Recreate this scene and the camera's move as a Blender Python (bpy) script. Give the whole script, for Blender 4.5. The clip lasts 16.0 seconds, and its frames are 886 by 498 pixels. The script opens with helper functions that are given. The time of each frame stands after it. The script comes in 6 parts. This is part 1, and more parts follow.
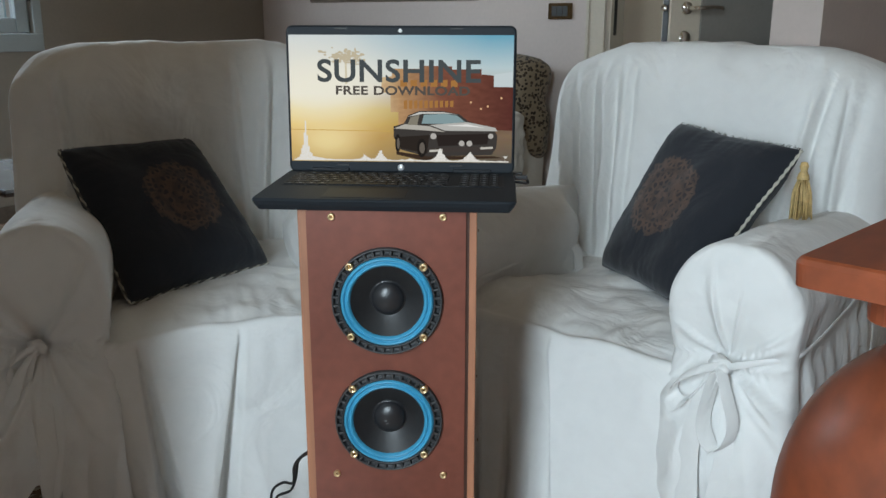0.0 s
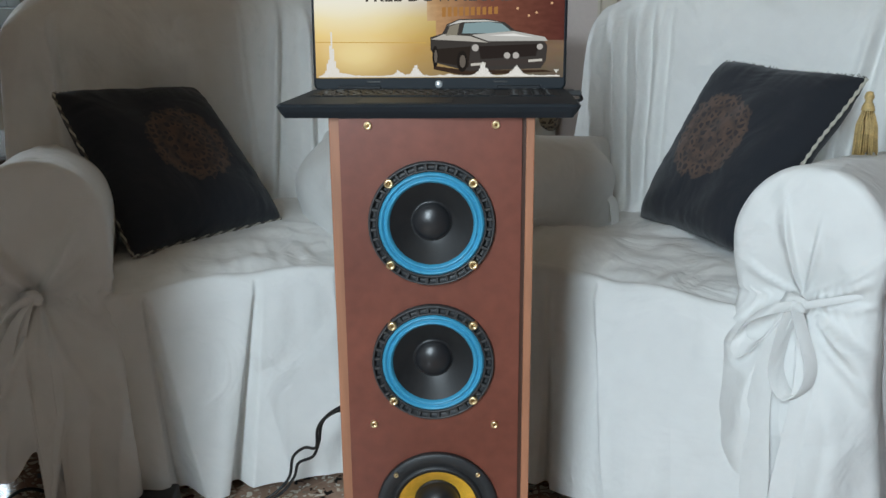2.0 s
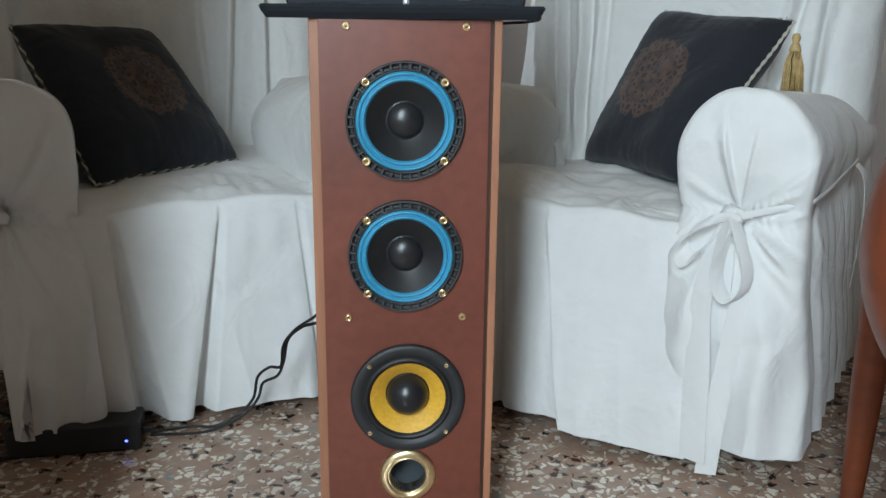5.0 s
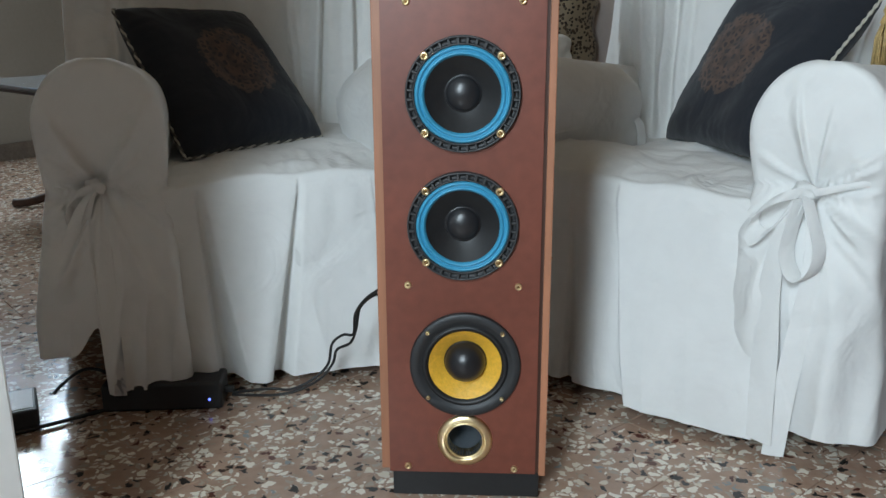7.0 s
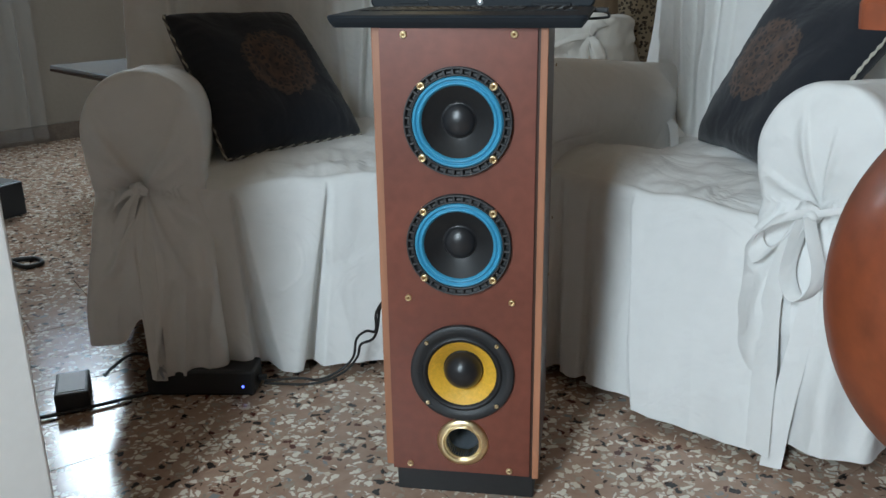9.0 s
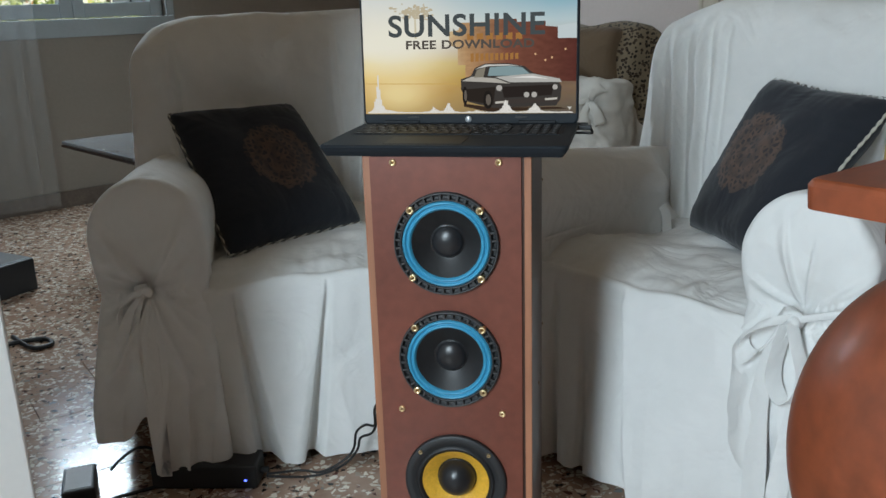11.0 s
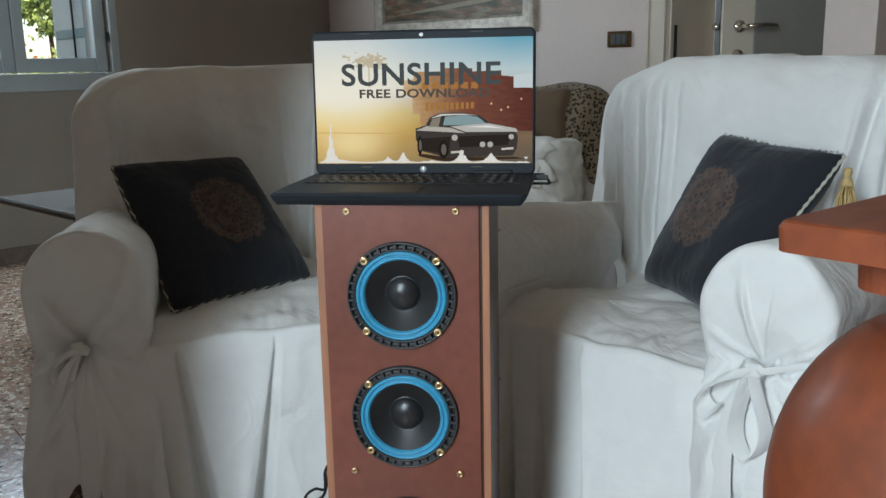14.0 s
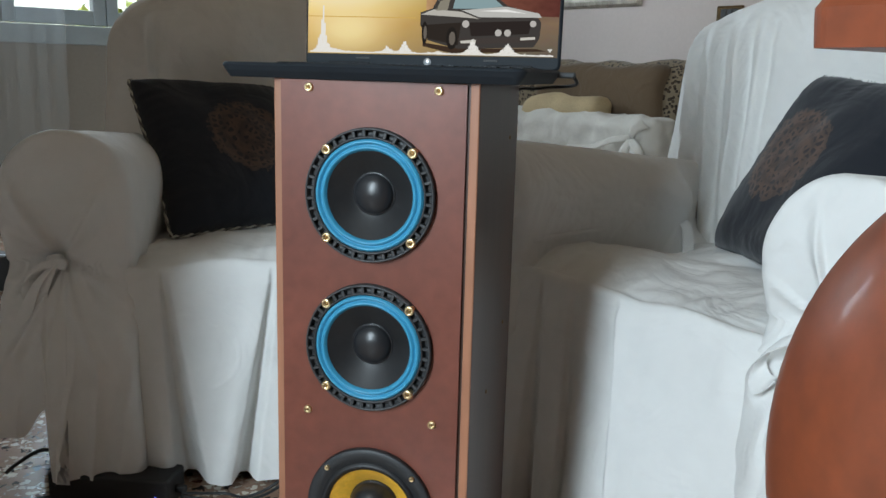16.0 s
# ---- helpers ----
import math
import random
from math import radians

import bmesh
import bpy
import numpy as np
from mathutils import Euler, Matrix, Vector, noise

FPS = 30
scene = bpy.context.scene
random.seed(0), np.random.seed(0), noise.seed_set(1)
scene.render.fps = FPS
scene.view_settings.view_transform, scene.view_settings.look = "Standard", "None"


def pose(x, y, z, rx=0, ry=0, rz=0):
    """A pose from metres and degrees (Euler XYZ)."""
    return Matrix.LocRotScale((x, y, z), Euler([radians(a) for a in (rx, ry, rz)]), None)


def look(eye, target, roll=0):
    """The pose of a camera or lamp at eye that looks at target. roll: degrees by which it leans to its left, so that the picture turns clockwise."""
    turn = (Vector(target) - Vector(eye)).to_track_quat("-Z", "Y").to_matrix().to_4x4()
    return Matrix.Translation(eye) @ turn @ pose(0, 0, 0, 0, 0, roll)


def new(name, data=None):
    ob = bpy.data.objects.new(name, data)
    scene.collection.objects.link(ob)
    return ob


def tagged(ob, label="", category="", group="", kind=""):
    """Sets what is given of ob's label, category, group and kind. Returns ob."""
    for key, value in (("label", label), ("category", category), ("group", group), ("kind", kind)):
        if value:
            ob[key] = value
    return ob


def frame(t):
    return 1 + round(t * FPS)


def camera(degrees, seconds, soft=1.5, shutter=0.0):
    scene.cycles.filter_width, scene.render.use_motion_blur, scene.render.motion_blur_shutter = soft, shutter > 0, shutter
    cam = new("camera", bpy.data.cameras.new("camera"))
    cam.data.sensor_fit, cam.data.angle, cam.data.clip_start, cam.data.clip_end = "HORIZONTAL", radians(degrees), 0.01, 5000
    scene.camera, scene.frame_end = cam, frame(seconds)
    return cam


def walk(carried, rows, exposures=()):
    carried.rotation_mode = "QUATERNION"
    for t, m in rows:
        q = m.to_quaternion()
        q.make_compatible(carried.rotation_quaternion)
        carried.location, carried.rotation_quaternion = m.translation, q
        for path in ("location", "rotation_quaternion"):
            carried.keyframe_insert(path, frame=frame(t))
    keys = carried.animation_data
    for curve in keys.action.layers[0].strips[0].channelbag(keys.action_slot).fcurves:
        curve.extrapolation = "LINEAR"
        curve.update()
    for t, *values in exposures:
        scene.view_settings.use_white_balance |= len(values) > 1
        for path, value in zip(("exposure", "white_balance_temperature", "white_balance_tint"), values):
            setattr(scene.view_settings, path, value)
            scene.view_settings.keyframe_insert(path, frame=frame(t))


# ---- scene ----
cam = camera(54.0, 16.0)
METRES, EYE, TILT, LEAN, TURN = 1.18, 0.973, -1.7, 0.0, 0.0
ROWS = [
    (0.0, 0.0, 0.0, 0.0, 0.02, -13.15, -0.09),
    (0.5, 0.0023, 0.0411, -0.0272, 0.01, -13.15, -0.09),
    (1.0, -0.0092, 0.0785, -0.0593, 0.4, -13.12, 0.03),
    (1.5, -0.0363, 0.1018, -0.0816, 0.47, -13.17, 0.36),
    (2.0, -0.0586, 0.1002, -0.1112, -0.48, -13.18, 0.47),
    (2.5, -0.0723, 0.0882, -0.135, -3.02, -13.19, -0.08),
    (3.0, -0.0917, 0.0721, -0.1529, -4.16, -13.21, -0.31),
    (3.5, -0.1011, 0.062, -0.1723, -4.96, -13.21, -0.52),
    (4.0, -0.1102, 0.0447, -0.1847, -5.33, -13.22, -0.54),
    (6.5, -0.0807, 0.003, -0.223, -1.67, -13.41, 0.32),
    (7.0, -0.0523, -0.0081, -0.2159, 1.99, -14.24, 0.22),
    (7.5, -0.0186, -0.0182, -0.2073, 4.32, -15.72, -0.15),
    (8.0, 0.0141, -0.0241, -0.1881, 6.18, -16.84, -0.28),
    (10.5, 0.0809, -0.0535, -0.0559, 8.66, -16.15, 1.28),
    (11.0, 0.0853, -0.0436, -0.0334, 8.31, -14.32, 1.5),
    (11.5, 0.0888, -0.037, -0.0184, 7.94, -12.52, 1.52),
    (12.0, 0.0899, -0.0278, -0.0096, 7.02, -11.03, 1.31),
    (12.5, 0.092, -0.0216, -0.0045, 6.11, -10.35, 1.1),
    (13.0, 0.0877, -0.0153, -0.0133, 5.4, -10.36, 0.99),
    (13.5, 0.0787, -0.0184, -0.0261, 5.02, -10.36, 0.92),
    (14.0, 0.0733, -0.0134, -0.0527, 5.01, -10.35, 0.92),
    (14.5, 0.0899, 0.0387, -0.0905, 6.74, -10.38, 0.94),
    (15.0, 0.1255, 0.1054, -0.1303, 9.82, -9.86, -1.13),
    (15.5, 0.1638, 0.157, -0.1666, 12.2, -9.9, -1.83),
    (16.0, 0.1815, 0.1802, -0.1929, 12.84, -9.91, -1.89),
]
walk(cam, [(t, pose(0, 0, EYE, TILT, LEAN, TURN) @ pose(METRES * x, METRES * y, METRES * z, 90 + pitch, roll, yaw)) for t, x, y, z, yaw, pitch, roll in ROWS], [(0.0, 1.34), (2.5, 1.36), (4.0, 1.39), (8.0, 1.31), (10.5, 1.26), (12.5, 1.26), (14.0, 1.32), (15.0, 1.29), (15.6, 1.42), (16.0, 1.46)])

# ---------------------------------------------------------------- light
world = bpy.data.worlds.new("world")
scene.world = world
world.use_nodes = True
wn = world.node_tree
sky = wn.nodes.new("ShaderNodeTexSky")
sky.sky_type = "NISHITA"
sky.sun_disc = False
sky.sun_elevation, sky.sun_rotation = radians(40), radians(200)
wn.links.new(sky.outputs[0], wn.nodes["Background"].inputs[0])
wn.nodes["Background"].inputs[1].default_value = 0.15

# the room's own axes: U along the back wall, V along the window wall, from their corner
CORNER = Vector((-1.1, 5.5, 0))
TURN_ROOM = -38.0
ROOM = pose(CORNER.x, CORNER.y, 0, 0, 0, TURN_ROOM)   # local x = U, local -y = V


def room(u, v, z=0.0):
    return ROOM @ Vector((u, -v, z))


def area(name, place, target, sx, sy, watts, colour):
    lamp = bpy.data.lights.new(name, "AREA")
    lamp.shape, lamp.size, lamp.size_y, lamp.energy, lamp.color = "RECTANGLE", sx, sy, watts, colour
    ob = new(name, lamp)
    ob.matrix_world = look(place, target)
    return ob


area("daylight_rear_window", room(4.46, 5.15, 1.55), room(4.30, 2.0, 1.0), 0.42, 1.5, 30, (0.805, 0.985, 1.095))
for v in (1.695, 2.147):
    area("daylight_side_window", room(-0.006, v, 1.71), room(3.0, v, 1.35), 0.33, 0.70, 7.8, (0.82, 0.995, 1.12))
sun = bpy.data.lights.new("sun", "SUN")
sun.energy, sun.angle, sun.color = 5.0, radians(0.53), (1.0, 0.96, 0.9)
new("sun", sun).matrix_world = look(room(6, 2, 9), room(-4, 1.5, 0))

# ---------------------------------------------------------------- materials


def mat(name, base, rough=0.6, metal=0.0, vary=0.12, scale=8.0, fine=90.0, bump=0.15, tint=None, spec=None, coords="Object", stretch=(1, 1, 1), coat=0.0):
    m = bpy.data.materials.new(name)
    m.use_nodes = True
    nt = m.node_tree
    b = nt.nodes["Principled BSDF"]
    b.inputs["Roughness"].default_value = rough
    b.inputs["Metallic"].default_value = metal
    b.inputs["Coat Weight"].default_value = coat
    if spec is not None:
        b.inputs["Specular IOR Level"].default_value = spec
    tc = nt.nodes.new("ShaderNodeTexCoord")
    mp = nt.nodes.new("ShaderNodeMapping")
    mp.inputs["Scale"].default_value = stretch
    nt.links.new(tc.outputs[coords], mp.inputs[0])
    n1 = nt.nodes.new("ShaderNodeTexNoise")
    n1.inputs["Scale"].default_value = scale
    n1.inputs["Detail"].default_value = 4
    n2 = nt.nodes.new("ShaderNodeTexNoise")
    n2.inputs["Scale"].default_value = fine
    n2.inputs["Detail"].default_value = 3
    for n in (n1, n2):
        nt.links.new(mp.outputs[0], n.inputs["Vector"])
    mix = nt.nodes.new("ShaderNodeMix")
    mix.data_type = "FLOAT"
    mix.inputs[0].default_value = 0.4
    nt.links.new(n1.outputs[0], mix.inputs[2])
    nt.links.new(n2.outputs[0], mix.inputs[3])
    ramp = nt.nodes.new("ShaderNodeValToRGB")
    lo = [c * (1 - vary) for c in base]
    hi = [min(1, c * (1 + vary)) for c in (tint or base)]
    ramp.color_ramp.elements[0].position, ramp.color_ramp.elements[1].position = 0.32, 0.68
    ramp.color_ramp.elements[0].color, ramp.color_ramp.elements[1].color = (*lo, 1), (*hi, 1)
    nt.links.new(mix.outputs[0], ramp.inputs[0])
    nt.links.new(ramp.outputs[0], b.inputs["Base Color"])
    if bump:
        bp = nt.nodes.new("ShaderNodeBump")
        bp.inputs["Strength"].default_value = bump
        bp.inputs["Distance"].default_value = 0.004
        nt.links.new(mix.outputs[0], bp.inputs["Height"])
        nt.links.new(bp.outputs[0], b.inputs["Normal"])
    return m


def cloth(name, base, wrinkle=0.5, weave=700.0):
    """Woven cotton: soft wrinkles at two sizes and a fine weave."""
    m = bpy.data.materials.new(name)
    m.use_nodes = True
    nt = m.node_tree
    b = nt.nodes["Principled BSDF"]
    b.inputs["Roughness"].default_value = 0.9
    b.inputs["Specular IOR Level"].default_value = 0.15
    b.inputs["Sheen Weight"].default_value = 0.15
    tc = nt.nodes.new("ShaderNodeTexCoord")
    n1 = nt.nodes.new("ShaderNodeTexNoise")
    n1.inputs["Scale"].default_value, n1.inputs["Detail"].default_value, n1.inputs["Distortion"].default_value = 6, 3, 1.2
    n2 = nt.nodes.new("ShaderNodeTexNoise")
    n2.inputs["Scale"].default_value, n2.inputs["Detail"].default_value = 28, 3
    n3 = nt.nodes.new("ShaderNodeTexNoise")
    n3.inputs["Scale"].default_value = weave
    n4 = nt.nodes.new("ShaderNodeTexNoise")
    n4.noise_type = "RIDGED_MULTIFRACTAL"
    n4.inputs["Scale"].default_value, n4.inputs["Detail"].default_value, n4.inputs["Distortion"].default_value = 5.5, 2.5, 0.5
    for n in (n1, n2, n3, n4):
        nt.links.new(tc.outputs["Object"], n.inputs["Vector"])
    prev = None
    for n, s, d in ((n4, wrinkle, 0.014), (n1, wrinkle, 0.03), (n2, wrinkle * 0.5, 0.008), (n3, 0.25, 0.0008)):
        bp = nt.nodes.new("ShaderNodeBump")
        bp.inputs["Strength"].default_value, bp.inputs["Distance"].default_value = s, d
        nt.links.new(n.outputs[0], bp.inputs["Height"])
        if prev:
            nt.links.new(prev.outputs[0], bp.inputs["Normal"])
        prev = bp
    nt.links.new(prev.outputs[0], b.inputs["Normal"])
    ramp = nt.nodes.new("ShaderNodeValToRGB")
    ramp.color_ramp.elements[0].position, ramp.color_ramp.elements[1].position = 0.3, 0.7
    ramp.color_ramp.elements[0].color = (*[c * 0.965 for c in base], 1)
    ramp.color_ramp.elements[1].color = (*base, 1)
    nt.links.new(n2.outputs[0], ramp.inputs[0])
    nt.links.new(ramp.outputs[0], b.inputs["Base Color"])
    return m


def glow(name, colour, strength=1.0):
    m = bpy.data.materials.new(name)
    m.use_nodes = True
    nt = m.node_tree
    nt.nodes.remove(nt.nodes["Principled BSDF"])
    e = nt.nodes.new("ShaderNodeEmission")
    e.inputs[0].default_value, e.inputs[1].default_value = (*colour, 1), strength
    nt.links.new(e.outputs[0], nt.nodes["Material Output"].inputs[0])
    return m


WHITE_COTTON = cloth("white_cotton", (0.78, 0.775, 0.76))
# the sofa's white cover, its dimness at the back put into the colour
SOFA_WHITE_DIMMED = cloth("white_cotton_dimmed", (0.56, 0.53, 0.48))
GOLD_THREAD = mat("gold_thread", (0.55, 0.38, 0.16), 0.6, vary=0.35, scale=60, fine=300, bump=0.4)
CORD_LIGHT = mat("cord_light", (0.50, 0.47, 0.40), 0.7, vary=0.15, fine=300)
CORD_DARK = mat("cord_dark", (0.10, 0.09, 0.08), 0.7, vary=0.2, fine=300)
BAFFLE = mat("mahogany_paint", (0.150, 0.041, 0.025), 0.40, vary=0.16, scale=5, fine=60, bump=0.06, tint=(0.175, 0.050, 0.031))
WOOD_EDGE = mat("light_wood_edge", (0.36, 0.155, 0.085), 0.45, vary=0.25, scale=14, fine=90, stretch=(1, 1, 0.1), bump=0.08)
SIDE_WOOD = mat("dark_side_veneer", (0.06, 0.027, 0.018), 0.4, vary=0.25, scale=14, fine=120, stretch=(1, 1, 0.08), bump=0.06)
TABLE_WOOD = mat("polished_cherry", (0.20, 0.046, 0.016), 0.48, vary=0.35, scale=7, fine=50, bump=0.02, stretch=(0.35, 1, 1), coat=0.06)
BLACK_PLASTIC = mat("black_plastic", (0.020, 0.021, 0.023), 0.5, vary=0.15, fine=300, bump=0.05)
RIB_BLACK = mat("rib_black", (0.035, 0.036, 0.038), 0.5, vary=0.15, fine=200, bump=0.05)
BLACK_RUBBER = mat("black_rubber", (0.011, 0.011, 0.012), 0.5, vary=0.2, fine=200, bump=0.05)
CONE_BLACK = mat("cone_black", (0.014, 0.014, 0.015), 0.46, vary=0.3, scale=30, fine=200, bump=0.05)
CAP_BLACK = mat("cap_black", (0.016, 0.016, 0.018), 0.32, vary=0.1, bump=0.0)
BLUE_RUBBER = mat("blue_rubber", (0.045, 0.285, 0.46), 0.4, vary=0.1, scale=20, fine=200, bump=0.05)
YELLOW_CONE = mat("yellow_woven_cone", (0.78, 0.43, 0.045), 0.42, vary=0.15, scale=200, fine=900, bump=0.4)
BRASS = mat("brass", (0.88, 0.70, 0.42), 0.32, metal=1.0, vary=0.15, scale=40, fine=200, bump=0.05)
BRASS_DARK = mat("brass_recess", (0.22, 0.13, 0.05), 0.4, metal=0.8, vary=0.2)
PLINTH = mat("black_plinth", (0.014, 0.014, 0.015), 0.5, vary=0.2, fine=150, bump=0.05)
LAPTOP_GREY = mat("laptop_grey", (0.016, 0.020, 0.025), 0.6, vary=0.08, fine=500, bump=0.03, spec=0.2)
LAPTOP_DARK = mat("laptop_dark", (0.012, 0.014, 0.017), 0.55, vary=0.08, fine=400, bump=0.02, spec=0.25)
KEY_BLACK = mat("key_black", (0.007, 0.008, 0.010), 0.5, vary=0.1, spec=0.25)
KEY_PRINT = mat("key_print", (0.16, 0.17, 0.18), 0.5, vary=0.05, bump=0)
SILVER = mat("silver_mark", (0.7, 0.72, 0.74), 0.3, metal=0.6, vary=0.05, bump=0)
WALL_PINK = mat("pinkish_wall_plaster", (0.555, 0.475, 0.440), 0.85, vary=0.05, scale=2.5, fine=60, bump=0.12)
# window wall: its taupe is darkened for the shade it lies in
WALL_TAUPE_SHADE = mat("taupe_plaster_shaded", (0.29, 0.258, 0.222), 0.85, vary=0.06, scale=2.5, fine=60, bump=0.12)
WALL_HALL = mat("cream_wall_plaster", (0.54, 0.45, 0.34), 0.85, vary=0.05, scale=2.5, fine=60, bump=0.12)
# unseen walls: dark and warm so that bounced light stays low and brown
WALL_UNSEEN = mat("unseen_wall_dark_warm", (0.25, 0.155, 0.090), 0.85, vary=0.06, scale=2.5, fine=60, bump=0.12)
BASE_STONE = mat("brown_base_stone", (0.15, 0.120, 0.098), 0.4, vary=0.25, scale=30, fine=120, bump=0.04)
# ceiling out of view, darkened to send less light back down
CEILING = mat("unseen_ceiling_dark", (0.36, 0.265, 0.175), 0.9, vary=0.03, fine=80, bump=0.05)
WHITE_LACQUER = mat("white_lacquer", (0.78, 0.77, 0.75), 0.4, vary=0.03, scale=4, fine=80, bump=0.04)
# bluish grey of the sash against the daylight, put into its paint
WINDOW_BACKLIT = mat("window_paint_backlit", (0.36, 0.41, 0.43), 0.45, vary=0.05, fine=80, bump=0.05)
DOOR_PAINT = mat("door_paint", (0.52, 0.46, 0.375), 0.45, vary=0.06, scale=5, fine=80, bump=0.05)
DOOR_PANEL = mat("door_panel", (0.22, 0.205, 0.185), 0.4, vary=0.08, scale=4, fine=80, bump=0.05)
STEEL_DARK = mat("dark_steel", (0.04, 0.04, 0.04), 0.35, metal=0.7, vary=0.1)
CHROME = mat("chrome", (0.75, 0.72, 0.66), 0.15, metal=1.0, vary=0.05, bump=0)
FRAME_SILVER = mat("aged_silver_frame", (0.36, 0.32, 0.27), 0.5, metal=0.3, vary=0.4, scale=25, fine=120, bump=0.5)
DARK_WOOD = mat("dark_walnut", (0.05, 0.022, 0.013), 0.35, vary=0.3, scale=10, fine=80, stretch=(1, 1, 0.15), bump=0.06)
SOFA_BROWN = cloth("brown_velvet", (0.12, 0.080, 0.048), 0.5, 300)

# ---------------------------------------------------------------- mesh helpers


def part(name, bm, material, parent=None, label="", smooth=True, place=None):
    me = bpy.data.meshes.new(name)
    bm.normal_update()
    bm.to_mesh(me)
    bm.free()
    me.materials.append(material)
    if smooth:
        for p in me.polygons:
            p.use_smooth = True
    ob = new(name, me)
    if parent:
        ob.parent = parent
    if place is not None:
        ob.matrix_basis = place
    if label:
        ob["label"] = label
    return ob


def thing(name, place, label, category, group="", kind=""):
    ob = new(name)
    ob.empty_display_size = 0.1
    ob.matrix_basis = place
    return tagged(ob, label, category, group, kind)


def box(sx, sy, sz, at=(0, 0, 0), bevel=0.0, seg=2, bm=None):
    """A box with its centre at `at`, edges bevelled."""
    own = bmesh.new()
    bmesh.ops.create_cube(own, size=1.0)
    bmesh.ops.scale(own, vec=(sx, sy, sz), verts=own.verts)
    if bevel:
        bmesh.ops.bevel(own, geom=own.edges[:], offset=bevel, segments=seg, profile=0.5, affect="EDGES")
    bmesh.ops.translate(own, vec=at, verts=own.verts)
    if bm is None:
        return own
    me = bpy.data.meshes.new("t")
    own.to_mesh(me)
    own.free()
    bm.from_mesh(me)
    bpy.data.meshes.remove(me)
    return bm


def surface(fn, nu, nv, closed_u=False, bm=None):
    """A grid of points fn(i, j); closed_u joins the last column to the first."""
    bm = bm or bmesh.new()
    rows = [[bm.verts.new(fn(i, j)) for i in range(nu)] for j in range(nv)]
    for j in range(nv - 1):
        for i in range(nu if closed_u else nu - 1):
            k = (i + 1) % nu
            bm.faces.new((rows[j][i], rows[j][k], rows[j + 1][k], rows[j + 1][i]))
    return bm, rows


def lathe(profile, n=48, bm=None):
    """profile: (radius, height) pairs, turned about z."""
    bm, rows = surface(lambda i, j: (profile[j][0] * math.cos(2 * math.pi * i / n), profile[j][0] * math.sin(2 * math.pi * i / n), profile[j][1]), n, len(profile), True, bm)
    return bm


def tube(points, radius, n=8, bm=None, closed=False, twist=0.0, off=0.0):
    """A tube along points; off and twist wind it round the line."""
    pts = [Vector(p) for p in points]
    m = len(pts)
    frames = []
    up = Vector((0.13, 0.21, 0.97)).normalized()
    for k in range(m):
        d = (pts[(k + 1) % m] - pts[k - 1]) if closed else (pts[min(k + 1, m - 1)] - pts[max(k - 1, 0)])
        d.normalize()
        s = d.cross(up)
        if s.length < 1e-3:
            s = d.cross(Vector((1, 0, 0)))
        s.normalize()
        frames.append((s, s.cross(d)))

    def at(i, j):
        s, t = frames[j % m]
        a = 2 * math.pi * i / n
        w = twist * j
        return pts[j % m] + s * (radius * math.cos(a) + off * math.cos(w)) + t * (radius * math.sin(a) + off * math.sin(w))
    bm, rows = surface(at, n, m, True, bm)
    if closed:
        for i in range(n):
            k = (i + 1) % n
            bm.faces.new((rows[-1][i], rows[-1][k], rows[0][k], rows[0][i]))
    else:
        bm.faces.new(rows[0][::-1])
        bm.faces.new(rows[-1])
    return bm


def spline(keys, steps=8):
    """Catmull-Rom through keys."""
    k = [Vector(p) for p in keys]
    k = [k[0] * 2 - k[1]] + k + [k[-1] * 2 - k[-2]]
    out = []
    for i in range(1, len(k) - 2):
        for s in range(steps):
            t = s / steps
            a, b, c, d = k[i - 1], k[i], k[i + 1], k[i + 2]
            out.append(0.5 * ((2 * b) + (c - a) * t + (2 * a - 5 * b + 4 * c - d) * t * t + (3 * b - a - 3 * c + d) * t ** 3))
    out.append(k[-2])
    return out


def prism(outline, thick, axis="y", bm=None):
    """A flat outline in x and z, made thick along y."""
    bm = bm or bmesh.new()
    f = [bm.verts.new((x, -thick / 2, z)) for x, z in outline]
    b = [bm.verts.new((x, thick / 2, z)) for x, z in outline]
    bm.faces.new(f)
    bm.faces.new(b[::-1])
    n = len(f)
    for i in range(n):
        k = (i + 1) % n
        bm.faces.new((f[k], f[i], b[i], b[k]))
    bmesh.ops.recalc_face_normals(bm, faces=bm.faces[:])
    return bm


def smoothstep(a, b, x):
    t = max(0.0, min(1.0, (x - a) / (b - a)))
    return t * t * (3 - 2 * t)


def wave(x, y=0.0, z=0.0):
    return noise.noise(Vector((x, y, z)))



def frame_from(o, xdir, ydir):
    x = Vector(xdir).normalized()
    z = x.cross(Vector(ydir)).normalized()
    y = z.cross(x)
    m = Matrix((x, y, z)).transposed().to_4x4()
    m.translation = Vector(o)
    return m


# ---------------------------------------------------------------- setting
HEIGHT = 2.95
U_MAX, V_MAX = 7.4, 5.2


def wall_piece(name, u0, u1, v0, v1, z0, z1, material, label="", parent=None):
    bm = box(abs(u1 - u0), abs(v1 - v0), z1 - z0, ((u0 + u1) / 2, -(v0 + v1) / 2, (z0 + z1) / 2))
    return part(name, bm, material, parent, label, smooth=False)


def wall(name, label):
    return tagged(thing(name, ROOM, label, "wall"), kind="structure")


